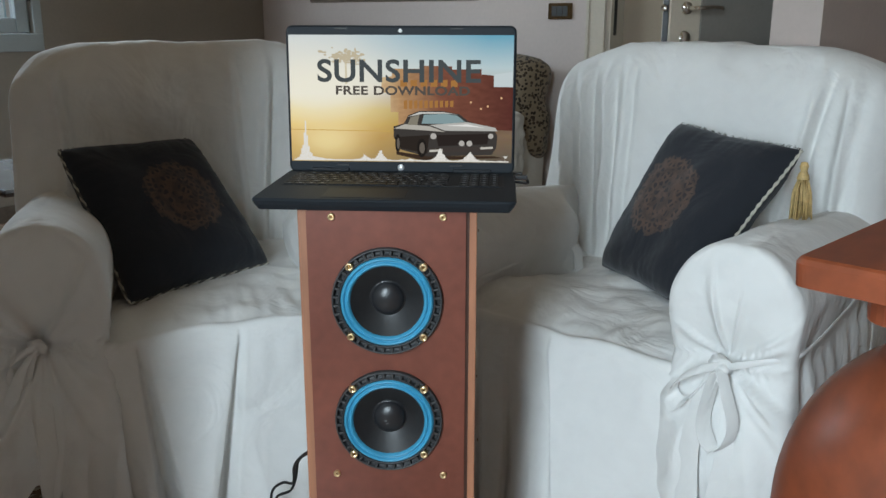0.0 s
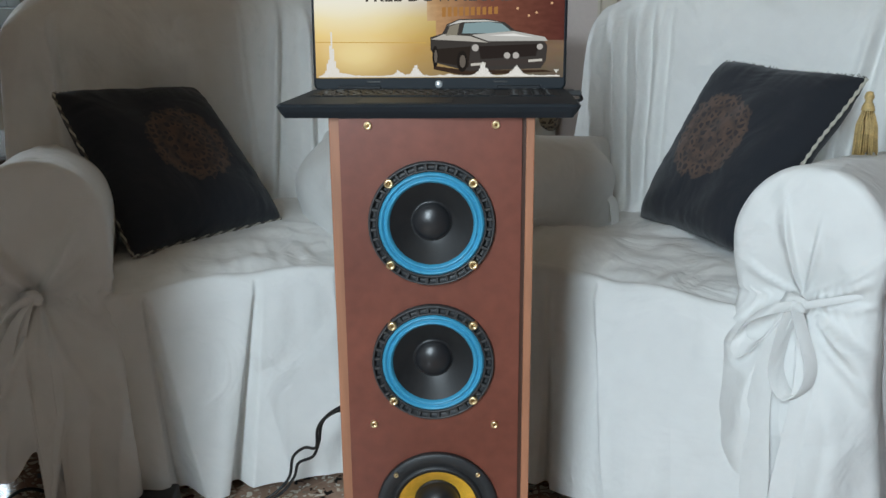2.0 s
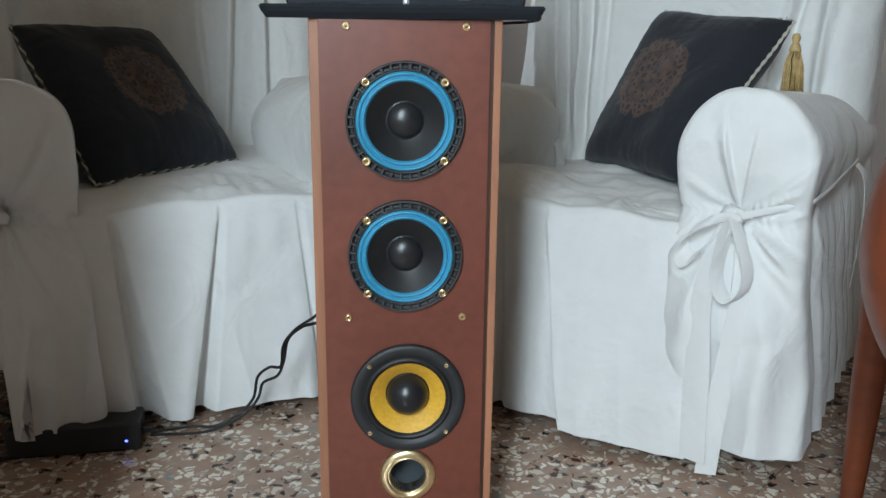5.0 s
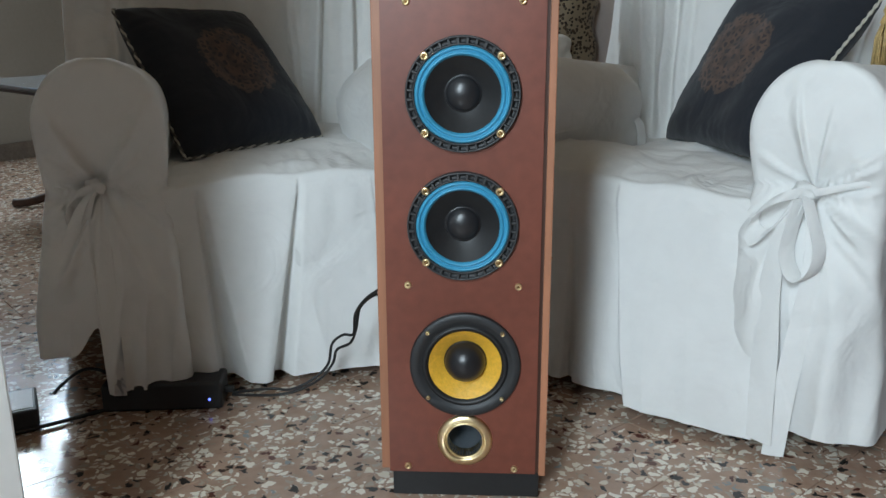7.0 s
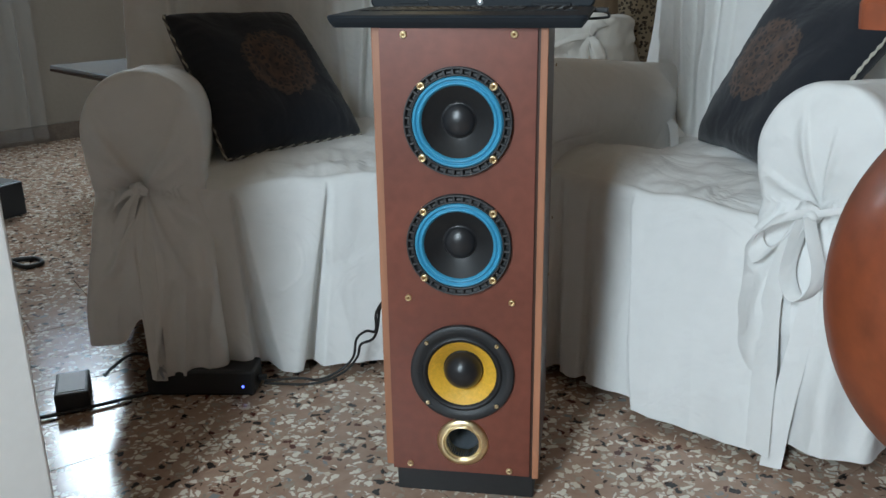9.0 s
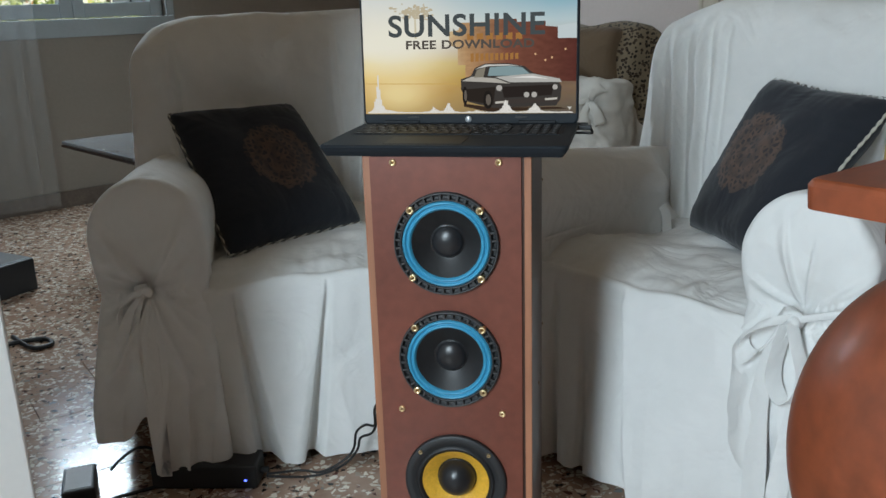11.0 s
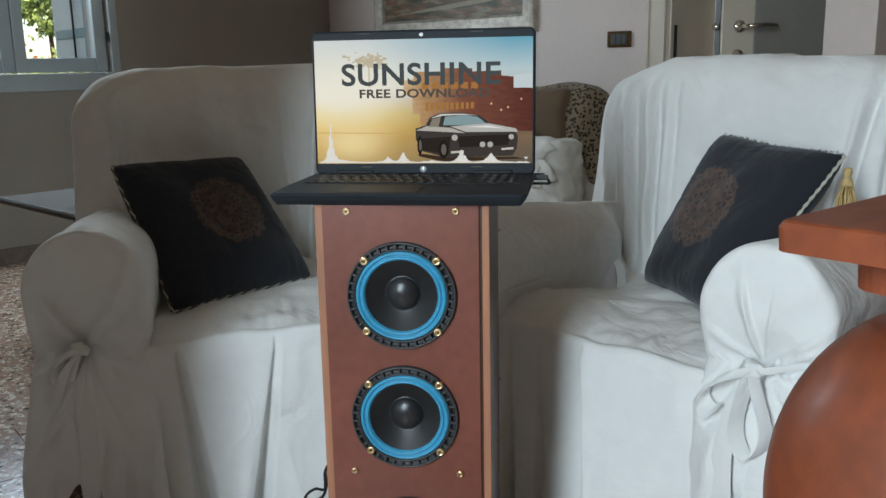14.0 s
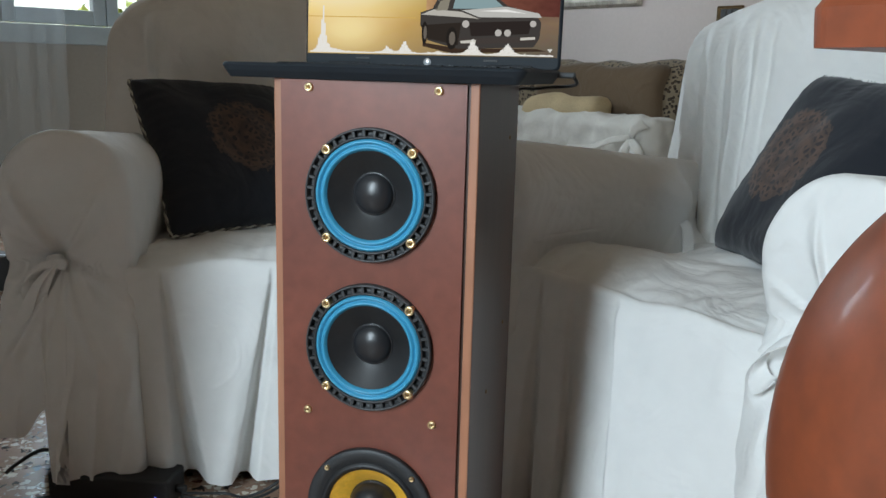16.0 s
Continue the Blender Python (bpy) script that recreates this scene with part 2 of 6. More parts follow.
T = 0.25
w = wall("wall_back", "matte pinkish plaster wall with a doorway, behind the sofa")
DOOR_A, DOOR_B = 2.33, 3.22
wall_piece("wall_segment", 0, DOOR_A, -0.12, 0, 0, HEIGHT, WALL_PINK, parent=w)
wall_piece("wall_segment", DOOR_B, U_MAX, -0.12, 0, 0, HEIGHT, WALL_PINK, parent=w)
wall_piece("lintel", DOOR_A, DOOR_B, -0.12, 0, 2.08, HEIGHT, WALL_PINK, parent=w)
w = wall("wall_window", "taupe plaster wall with shade in its colour, holding the garden window")
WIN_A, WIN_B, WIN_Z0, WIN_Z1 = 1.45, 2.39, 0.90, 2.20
wall_piece("wall_segment", -T, 0, -0.12, WIN_A, 0, HEIGHT, WALL_TAUPE_SHADE, parent=w)
wall_piece("wall_segment", -T, 0, WIN_B, V_MAX + 0.2, 0, HEIGHT, WALL_TAUPE_SHADE, parent=w)
wall_piece("wall_below_window", -T, 0, WIN_A, WIN_B, 0, WIN_Z0, WALL_TAUPE_SHADE, parent=w)
wall_piece("lintel", -T, 0, WIN_A, WIN_B, WIN_Z1, HEIGHT, WALL_TAUPE_SHADE, parent=w)
w = wall("wall_rear", "unseen dark warm wall with the bright rear window opening")
wall_piece("wall_segment", 0, 4.24, V_MAX, V_MAX + 0.2, 0, HEIGHT, WALL_UNSEEN, parent=w)
wall_piece("wall_segment", 4.68, U_MAX, V_MAX, V_MAX + 0.2, 0, HEIGHT, WALL_UNSEEN, parent=w)
wall_piece("wall_below_window", 4.24, 4.68, V_MAX, V_MAX + 0.2, 0, 0.8, WALL_UNSEEN, parent=w)
wall_piece("lintel", 4.24, 4.68, V_MAX, V_MAX + 0.2, 2.3, HEIGHT, WALL_UNSEEN, parent=w)
w = wall("wall_side", "unseen plain wall closing the room, dark and warm to tame bounced light")
wall_piece("wall_segment", U_MAX, U_MAX + 0.2, -0.12, V_MAX + 0.2, 0, HEIGHT, WALL_UNSEEN, parent=w)
w = wall("partition_wall", "short pinkish partition wall beside the open door")
wall_piece("wall_segment", 3.46, 3.59, 0, 1.21, 0, HEIGHT, WALL_PINK, parent=w)
w = wall("hall_wall", "cream wall of the small hall beyond the doorway")
wall_piece("wall_segment", 1.6, 4.2, -1.5, -1.4, 0, HEIGHT, WALL_HALL, parent=w)
wall_piece("wall_segment", 4.2, 4.3, -1.5, -0.12, 0, HEIGHT, WALL_HALL, parent=w)
bm = box(U_MAX + 0.8, V_MAX + 2.1, 0.1, (U_MAX / 2, -(V_MAX / 2 - 0.6), HEIGHT + 0.05))
tagged(part("ceiling", bm, CEILING, smooth=False, place=ROOM), "unseen ceiling, darkened beige to weaken bounced light", "ceiling", kind="structure")
w = tagged(thing("baseboard", ROOM, "low brown terrazzo baseboard along the walls", "baseboard"), kind="structure")
wall_piece("board", 0.012, DOOR_A - 0.08, 0, 0.012, 0, 0.08, BASE_STONE, parent=w)
wall_piece("board", 0, 0.012, 0.0, V_MAX, 0, 0.08, BASE_STONE, parent=w)

# ---------------------------------------------------------------- loudspeaker
SPK = pose(-0.0715, 1.1245, 0, 0, 0, -1.0)     # origin: middle of the front, on the floor; local y goes back
SW, SD, SZ0, SZ1 = 0.244, 0.262, 0.047, 0.727
spk = thing("floor_speaker", SPK, "mahogany-brown tower loudspeaker with two blue-ringed cones and one yellow", "loudspeaker")
part("plinth", box(SW - 0.026, SD - 0.03, SZ0, (0, SD / 2 + 0.004, SZ0 / 2), 0.002), PLINTH, spk, "black plinth", smooth=False)
for x0, x1, y0 in ((-0.1248, -0.1118, 0.015), (0.1068, 0.1168, 0.001)):
    side = part("side_panel", box(x1 - x0, SD - y0 - 0.003, SZ1 - SZ0, ((x0 + x1) / 2, (SD + y0 + 0.003) / 2, (SZ0 + SZ1) / 2), 0.0012), SIDE_WOOD, spk, "dark veneered side panel", smooth=False)
    part("edge_strip", box(x1 - x0, 0.004, SZ1 - SZ0, ((x0 + x1) / 2, y0 + 0.001, (SZ0 + SZ1) / 2), 0.0012), WOOD_EDGE, side, "bare lighter wooden edge", smooth=False)
part("top_panel", box(0.216, SD - 0.01, 0.015, (-0.003, SD / 2 + 0.005, SZ1 - 0.0075), 0.001), SIDE_WOOD, spk, smooth=False)
part("rear_panel", box(0.216, 0.015, SZ1 - SZ0 - 0.03, (-0.003, SD - 0.01, (SZ0 + SZ1) / 2), 0.001), SIDE_WOOD, spk, smooth=False)


def baffle_with_holes(w, z0, z1, y0, thick, holes):
    """A board with round holes cut through it."""
    bm = bmesh.new()
    n = 40
    cuts = [z0] + [(a[1] + b[1]) / 2 for a, b in zip(holes, holes[1:])] + [z1]
    for (cx, cz, r), lo, hi in zip(holes, cuts, cuts[1:]):
        ring, rim = [], []
        for i in range(n):
            a = 2 * math.pi * (i + 0.5) / n
            c, s = math.cos(a), math.sin(a)
            ring.append((cx + r * c, cz + r * s))
            hx = (w / 2 - cx) if c > 0 else (w / 2 + cx)
            hz = (hi - cz) if s > 0 else (cz - lo)
            k = min(hx / max(abs(c), 1e-6), hz / max(abs(s), 1e-6))
            rim.append((cx + k * c, cz + k * s))
        corners = [(w / 2, hi), (-w / 2, hi), (-w / 2, lo), (w / 2, lo)]
        for cxn, czn in corners:
            j = min(range(n), key=lambda q: (rim[q][0] - cxn) ** 2 + (rim[q][1] - czn) ** 2)
            rim[j] = (cxn, czn)
        for y, flip in ((y0, False), (y0 + thick, True)):
            a = [bm.verts.new((x, y, z)) for x, z in ring]
            b = [bm.verts.new((x, y, z)) for x, z in rim]
            for i in range(n):
                k = (i + 1) % n
                f = (a[i], b[i], b[k], a[k])
                bm.faces.new(f[::-1] if not flip else f)
            if not flip:
                front = a
            else:
                for i in range(n):
                    k = (i + 1) % n
                    bm.faces.new((front[i], front[k], a[k], a[i]))
    bmesh.ops.remove_doubles(bm, verts=bm.verts[:], dist=1e-5)
    bmesh.ops.recalc_face_normals(bm, faces=bm.faces[:])
    return bm


# filler strip added in the gap so that its shade isn't black
part("corner_bead", box(0.0046, 0.012, SZ1 - SZ0 - 0.002, (0.1046, 0.0135, (SZ0 + SZ1) / 2)), SIDE_WOOD, spk, "dark recessed joint", smooth=False)
W1, W2, W3, PORT = (-0.0045, 0.601), (-0.0045, 0.424), (-0.001, 0.2208), (-0.001, 0.1018)
BAF_X = -0.0046
part("baffle", baffle_with_holes(0.2138, SZ0 + 0.001, SZ1 - 0.001, 0.0035, 0.018, [(x - BAF_X, z, r) for x, z, r in ((*PORT, 0.029), (*W3, 0.064), (*W2, 0.064), (*W1, 0.064))]), BAFFLE, spk, "mahogany-painted front baffle", smooth=False, place=pose(BAF_X, 0, 0))



def facing(x, z, y=0.0):
    """Local z of a turned piece points out of the baffle, to the front."""
    return pose(x, y, z, 90, 0, 0)


def screw(parent, x, z, y, r=0.0052):
    bm = lathe([(0, 0.0018), (r * 0.42, 0.0018), (r * 0.5, 0.0034), (r * 0.8, 0.0036), (r, 0.0022), (r, -0.004)], 16)
    s = part("screw", bm, BRASS, parent, "brass hex-socket screw", place=facing(x, z, y))
    # flat disc in darker brass paints the shade of the hollow
    part("socket", lathe([(0, 0.00195), (r * 0.38, 0.00195), (r * 0.4, 0.0015)], 6), BRASS_DARK, s)
    return s


def woofer_blue(name_z):
    cx, cz = name_z
    drv = part("woofer", lathe([(0.0625, 0.0035), (0.0655, 0.0045), (0.0660, 0.0012), (0.0728, 0.0012), (0.0735, 0.0050), (0.0755, 0.0050), (0.0757, 0.0), (0.062, 0.0), (0.0625, 0.0035)], 72), BLACK_PLASTIC, spk, "black ribbed driver frame", place=facing(cx, cz, 0.0035))
    # raised ribs between the slots of the frame
    for k in range(36):
        a = 2 * math.pi * (k + 0.5) / 36
        if min(abs((a - math.pi / 4 - q * math.pi / 2 + math.pi) % (2 * math.pi) - math.pi) for q in range(4)) < 0.05:
            continue
        bm = box(0.0072, 0.0036, 0.0072, (0.0694, 0, 0.0046), 0.0006, 1)
        part("rib", bm, RIB_BLACK, drv, smooth=False, place=pose(0, 0, 0, 0, 0, math.degrees(a)))
    part("outer_rim", lathe([(0.0726, 0.006), (0.0730, 0.0088), (0.0750, 0.0088), (0.0757, 0.006)], 72), RIB_BLACK, drv)
    part("inner_rim", lathe([(0.0630, 0.005), (0.0638, 0.0086), (0.0660, 0.0086), (0.0664, 0.006)], 72), BLACK_PLASTIC, drv)
    prof = []
    for i in range(21):
        t = i / 20
        r = 0.0635 - 0.0135 * t
        h = 0.0055 + 0.0042 * abs(math.sin(2 * math.pi * t)) if t < 0.5 else 0.0055 + 0.0042 * abs(math.sin(2 * math.pi * t)) - 0.002 * (t - 0.5)
        prof.append((r, h))
    part("surround", lathe(prof, 72), BLUE_RUBBER, drv, "blue rubber surround in two rolls")
    part("cone", lathe([(0.0505, 0.005), (0.045, 0.001), (0.036, -0.0055), (0.028, -0.0105), (0.0245, -0.0125), (0.019, -0.014)], 72), CONE_BLACK, drv, "matt black paper cone")
    cap = [(0.0252, -0.0125), (0.0248, -0.0110), (0.0240, -0.0108)] + [(0.0234 * math.cos(t), -0.0110 + 0.0125 * math.sin(t)) for t in [math.pi / 2 * i / 9 for i in range(10)]]
    part("dust_cap", lathe(cap, 48), CAP_BLACK, drv, "domed black dust cap")
    for sx, sz in ((-1, 1), (1, 1), (-1, -1), (1, -1)):
        screw(spk, cx + sx * 0.0497, cz + sz * 0.0497, -0.0035, 0.0058)


def woofer_yellow():
    cx, cz = W3
    drv = part("mid_woofer", lathe([(0.056, 0.0030), (0.060, 0.0062), (0.0640, 0.0058), (0.0650, 0.0072), (0.0770, 0.0068), (0.0784, 0.0056), (0.0787, 0.0), (0.05, 0.0)], 72), BLACK_PLASTIC, spk, "satin black driver frame", place=facing(cx, cz, 0.0035))
    prof = [(0.0625 - 0.0105 * i / 12, 0.0045 + 0.0042 * math.sin(math.pi * i / 12)) for i in range(13)]
    part("surround", lathe(prof, 72), BLACK_RUBBER, drv, "black half-roll rubber surround")
    part("cone", lathe([(0.0527, 0.004), (0.047, 0.0), (0.040, -0.0055), (0.0345, -0.0105), (0.0302, -0.014)], 72), YELLOW_CONE, drv, "woven golden-yellow cone")
    cap = [(0.0308, -0.014), (0.0304, -0.011)] + [(0.0295 * math.cos(t), -0.011 + 0.027 * math.sin(t)) for t in [math.pi / 2 * i / 10 for i in range(11)]]
    part("dust_cap", lathe(cap, 48), CAP_BLACK, drv, "glossy black bullet dust cap")
    for sx, sz in ((-1, 1), (1, 1), (-1, -1), (1, -1)):
        screw(spk, cx + sx * 0.0525, cz + sz * 0.0495, -0.0030, 0.0032)


woofer_blue(W1)
woofer_blue(W2)
woofer_yellow()
PORT_GREY = mat("port_tube_grey", (0.055, 0.065, 0.075), 0.45, vary=0.2, fine=200)
port = part("bass_port", lathe([(0.0250, -0.02), (0.0252, 0.002), (0.0258, 0.0040), (0.0272, 0.0042), (0.0276, 0.0030), (0.0284, 0.0030), (0.0290, 0.0060), (0.0305, 0.0064), (0.0365, 0.0048), (0.0398, 0.0026), (0.0404, 0.0), (0.03, 0.0)], 56), BRASS, spk, "polished brass bass-reflex port ring", place=facing(*PORT, 0.0035))
part("port_tube", lathe([(0.0252, 0.0), (0.0250, -0.030), (0.0235, -0.031), (0.0233, -0.075), (0.001, -0.076)], 40), PORT_GREY, port, "dark hollow port tube")
for x, z in ((-0.0775, 0.718), (0.0715, 0.718), (-0.0805, 0.339), (0.0725, 0.338), (-0.0845, 0.058), (0.0715, 0.056)):
    screw(spk, x, z, 0.0033, 0.005)
for z in (0.66, 0.42, 0.36, 0.13):
    bm = lathe([(0, 0.0015), (0.0022, 0.0013), (0.0027, 0.0)], 10)
    part("side_screw", bm, BRASS_DARK, spk, place=pose(SW / 2, 0.07 + 0.1 * (z % 0.24 > 0.12), z, 0, 90, 0))

# ---------------------------------------------------------------- laptop
LAP = pose(-0.0725, 1.226, SZ1, 0, 0, -3.9)   # middle of the base's underside
LW, LD, LT = 0.352, 0.226, 0.0165
lap = thing("laptop", LAP, "open dark grey laptop with lit screen, on the loudspeaker", "laptop")


def rounded_slab(w, d, t, r, taper=0.0, n=8, edge=0.003):
    """A slab with rounded corners; the underside is drawn in by taper."""
    def outline(shrink):
        pts = []
        for cx, cy, a0 in ((1, 1, 0), (-1, 1, 90), (-1, -1, 180), (1, -1, 270)):
            for k in range(n + 1):
                a = radians(a0 + 90 * k / n)
                pts.append((cx * (w / 2 - r) + (r - shrink) * math.cos(a) if r > shrink else cx * (w / 2 - shrink), cy * (d / 2 - r) + (r - shrink) * math.sin(a) if r > shrink else cy * (d / 2 - shrink)))
        return pts
    levels = [(taper, 0.0), (taper * 0.35, t * 0.45), (0.0, t - edge), (edge * 0.5, t - edge * 0.3), (edge, t)]
    rings = [(outline(s), z) for s, z in levels]
    m = len(rings[0][0])
    bm, rows = surface(lambda i, j: (*rings[j][0][i], rings[j][1]), m, len(rings), True)
    bm.faces.new(rows[0][::-1])
    bm.faces.new(rows[-1])
    return bm


base = part("base", rounded_slab(LW, LD, LT, 0.012, 0.009), LAPTOP_GREY, lap, "dark grey keyboard base", smooth=False)
deck = part("keyboard_deck", box(0.318, 0.096, 0.0008, (0.0, 0.036, LT + 0.0002)), LAPTOP_DARK, base, smooth=False)
part("touchpad", box(0.112, 0.064, 0.0008, (-0.028, -0.068, LT + 0.0002), 0.0003, 1), LAPTOP_DARK, base, "smooth grey touchpad", smooth=False)
for x0 in (-0.110, 0.110):
    part("hinge_cover", box(0.06, 0.010, 0.006, (x0, LD / 2 - 0.004, LT + 0.002), 0.002), LAPTOP_DARK, base, smooth=False)
for r in range(6):
    x = -0.156
    row_y = 0.078 - r * 0.0168
    depth = 0.0105 if r == 0 else 0.0148
    wide = {0: [0.0178] * 13, 1: [0.016] * 13 + [0.027], 2: [0.024] + [0.016] * 12 + [0.019], 3: [0.028] + [0.016] * 11 + [0.031], 4: [0.036] + [0.016] * 10 + [0.039], 5: [0.016] * 4 + [0.085] + [0.016] * 5}[r]
    pads = [0.0145] * 4
    for block, sizes in ((0, wide), (1, pads)):
        if block:
            x = 0.0945
        for sz in sizes:
            bm = box(sz - 0.0022, depth - 0.002, 0.0016, (0, 0, 0), 0.0005, 1)
            k = part("key", bm, KEY_BLACK, base, smooth=False, place=pose(x + sz / 2, row_y, LT + 0.0012))
            pr = box(min(0.004, sz * 0.3), 0.0032, 0.0002, (0, 0.001, 0.0009))
            part("key_print", pr, KEY_PRINT, k, smooth=False)
            x += sz
# lid, hinged at the back and leaning slightly
LID = pose(0, LD / 2 - 0.006, LT - 0.002, 90 - 2.4, 0, 0)     # local x right, y up the lid, z to the front
LIDW, LIDH = LW - 0.003, 0.2215
lid_bm = rounded_slab(LIDW, LIDH, 0.005, 0.010, 0.002)
bmesh.ops.translate(lid_bm, vec=(0, LIDH / 2, -0.005), verts=lid_bm.verts)
lid = part("lid", lid_bm, LAPTOP_GREY, lap, "dark grey lid with a thin bezel", smooth=False, place=LID)
SCW, SCH, SCX, SCY = 0.3405, 0.1905, 0.0, 0.1125
for y0 in (LIDH - 0.0045, 0.012):
    for x0 in (-0.09, 0.085):
        part("bumper", box(0.019, 0.0028, 0.0016, (x0, y0, 0.0004), 0.0005, 1), BLACK_RUBBER, lid, smooth=False)
part("camera_lens", lathe([(0, 0.0008), (0.0025, 0.0008), (0.003, 0.0)], 16), WHITE_LACQUER, lid, "small round webcam", place=pose(0, LIDH - 0.0075, 0.0003))
part("maker_mark", lathe([(0, 0.0006), (0.0048, 0.0006), (0.0051, 0.0)], 24), SILVER, lid, "plain round silver mark", place=pose(0, 0.0085, 0.0003))


def screen_backdrop():
    """Sunset over a street: a glow at left, blue sky at upper right, brown town below."""
    m = bpy.data.materials.new("screen_sunset")
    m.use_nodes = True
    nt = m.node_tree
    nt.nodes.remove(nt.nodes["Principled BSDF"])
    e = nt.nodes.new("ShaderNodeEmission")
    e.inputs[1].default_value = SCREEN
    nt.links.new(e.outputs[0], nt.nodes["Material Output"].inputs[0])
    tc = nt.nodes.new("ShaderNodeTexCoord")
    sep = nt.nodes.new("ShaderNodeSeparateXYZ")
    nt.links.new(tc.outputs["Generated"], sep.inputs[0])

    def ramp(src, stops, soft=False):
        r = nt.nodes.new("ShaderNodeValToRGB")
        if soft:
            r.color_ramp.interpolation = "B_SPLINE"
        els = r.color_ramp.elements
        while len(els) < len(stops):
            els.new(0.5)
        for el, (p, c) in zip(els, stops):
            el.position, el.color = p, (*c, 1)
        nt.links.new(src, r.inputs[0])
        return r.outputs[0]

    def mixc(f, a, b):
        m2 = nt.nodes.new("ShaderNodeMix")
        m2.data_type = "RGBA"
        for sock, v in ((m2.inputs[0], f), (m2.inputs[6], a), (m2.inputs[7], b)):
            if hasattr(v, "links"):
                nt.links.new(v, sock)
            else:
                sock.default_value = v
        return m2.outputs[2]
    y = sep.outputs[1]
    x = sep.outputs[0]
    left = ramp(y, [(0.0, (0.55, 0.36, 0.11)), (0.22, (0.80, 0.48, 0.09)), (0.30, (0.95, 0.62, 0.07)), (0.42, (1.0, 0.76, 0.16)), (0.54, (0.98, 0.94, 0.80)), (1.0, (0.74, 0.80, 0.81))])
    right = ramp(y, [(0.0, (0.055, 0.040, 0.030)), (0.22, (0.16, 0.085, 0.045)), (0.30, (0.10, 0.030, 0.018)), (0.52, (0.14, 0.036, 0.022)), (0.60, (0.55, 0.55, 0.50)), (0.75, (0.50, 0.66, 0.72)), (1.0, (0.08, 0.38, 0.56))])
    f = ramp(x, [(0.0, (0, 0, 0)), (0.25, (0.12, 0.12, 0.12)), (0.55, (0.6, 0.6, 0.6)), (0.9, (1, 1, 1))])
    nz = nt.nodes.new("ShaderNodeTexNoise")
    nz.inputs["Scale"].default_value, nz.inputs["Detail"].default_value = 26, 5
    nt.links.new(tc.outputs["Generated"], nz.inputs["Vector"])
    col = mixc(f, left, right)
    for cx, cy, sy, tone, reach in ((0.13, 0.56, 1.0, (1.0, 0.98, 0.84, 1), 0.46), (0.17, 0.17, 0.7, (1.0, 0.84, 0.42, 1), 0.24)):
        vx, vy = nt.nodes.new("ShaderNodeMath"), nt.nodes.new("ShaderNodeMath")
        sx, sy2, ad, mr = (nt.nodes.new("ShaderNodeMath") for _ in range(4))
        vx.operation = vy.operation = "SUBTRACT"
        sx.operation = sy2.operation = "POWER"
        ad.operation = "ADD"
        mr.operation = "DIVIDE"
        nt.links.new(x, vx.inputs[0]), nt.links.new(y, vy.inputs[0])
        vx.inputs[1].default_value, vy.inputs[1].default_value = cx, cy
        nt.links.new(vx.outputs[0], sx.inputs[0]), nt.links.new(vy.outputs[0], sy2.inputs[0])
        sx.inputs[1].default_value = sy2.inputs[1].default_value = 2.0
        nt.links.new(sx.outputs[0], ad.inputs[0]), nt.links.new(sy2.outputs[0], ad.inputs[1])
        nt.links.new(ad.outputs[0], mr.inputs[0])
        mr.inputs[1].default_value = reach * reach
        falloff = ramp(soft=True, src=mr.outputs[0], stops=[(0.0, (0.85, 0.85, 0.85)), (0.12, (0.6, 0.6, 0.6)), (0.4, (0.22, 0.22, 0.22)), (1.0, (0, 0, 0))])
        col = mixc(falloff, col, tone)
    dark = mixc(0.25, col, nz.outputs[1])
    grain = mixc(0.12, col, dark)
    nt.links.new(grain, e.inputs[0])
    return m


SCREEN = 0.325
SCR_MAT = screen_backdrop()
scr = part("screen", box(SCW, SCH, 0.0006, (0, 0, 0)), SCR_MAT, lid, "lit screen with an orange sunset street picture", smooth=False, place=pose(SCX, SCY, 0.0006))


def scr_xy(fx, fy):
    """Fractions of the screen from its lower left corner."""
    return (fx - 0.5) * SCW, (fy - 0.5) * SCH


def patch(name, outline, colour, level=1, strength=None, label=""):
    bm = bmesh.new()
    vs = [bm.verts.new((*scr_xy(a, b), 0.0)) for a, b in outline]
    f = bm.faces.new(vs)
    f.normal_update()
    if f.normal.z < 0:
        f.normal_flip()
    bmesh.ops.triangulate(bm, faces=bm.faces[:])
    key = "screen_" + name
    m = bpy.data.materials.get(key) or glow(key, colour, SCREEN if strength is None else strength)
    return part(name, bm, m, scr, label, smooth=False, place=pose(0, 0, 0.0004 + 0.00012 * level))


def oval(cx, cy, rx, ry, n=20):
    return [(cx + rx * math.cos(2 * math.pi * i / n), cy + ry * math.sin(2 * math.pi * i / n)) for i in range(n)]


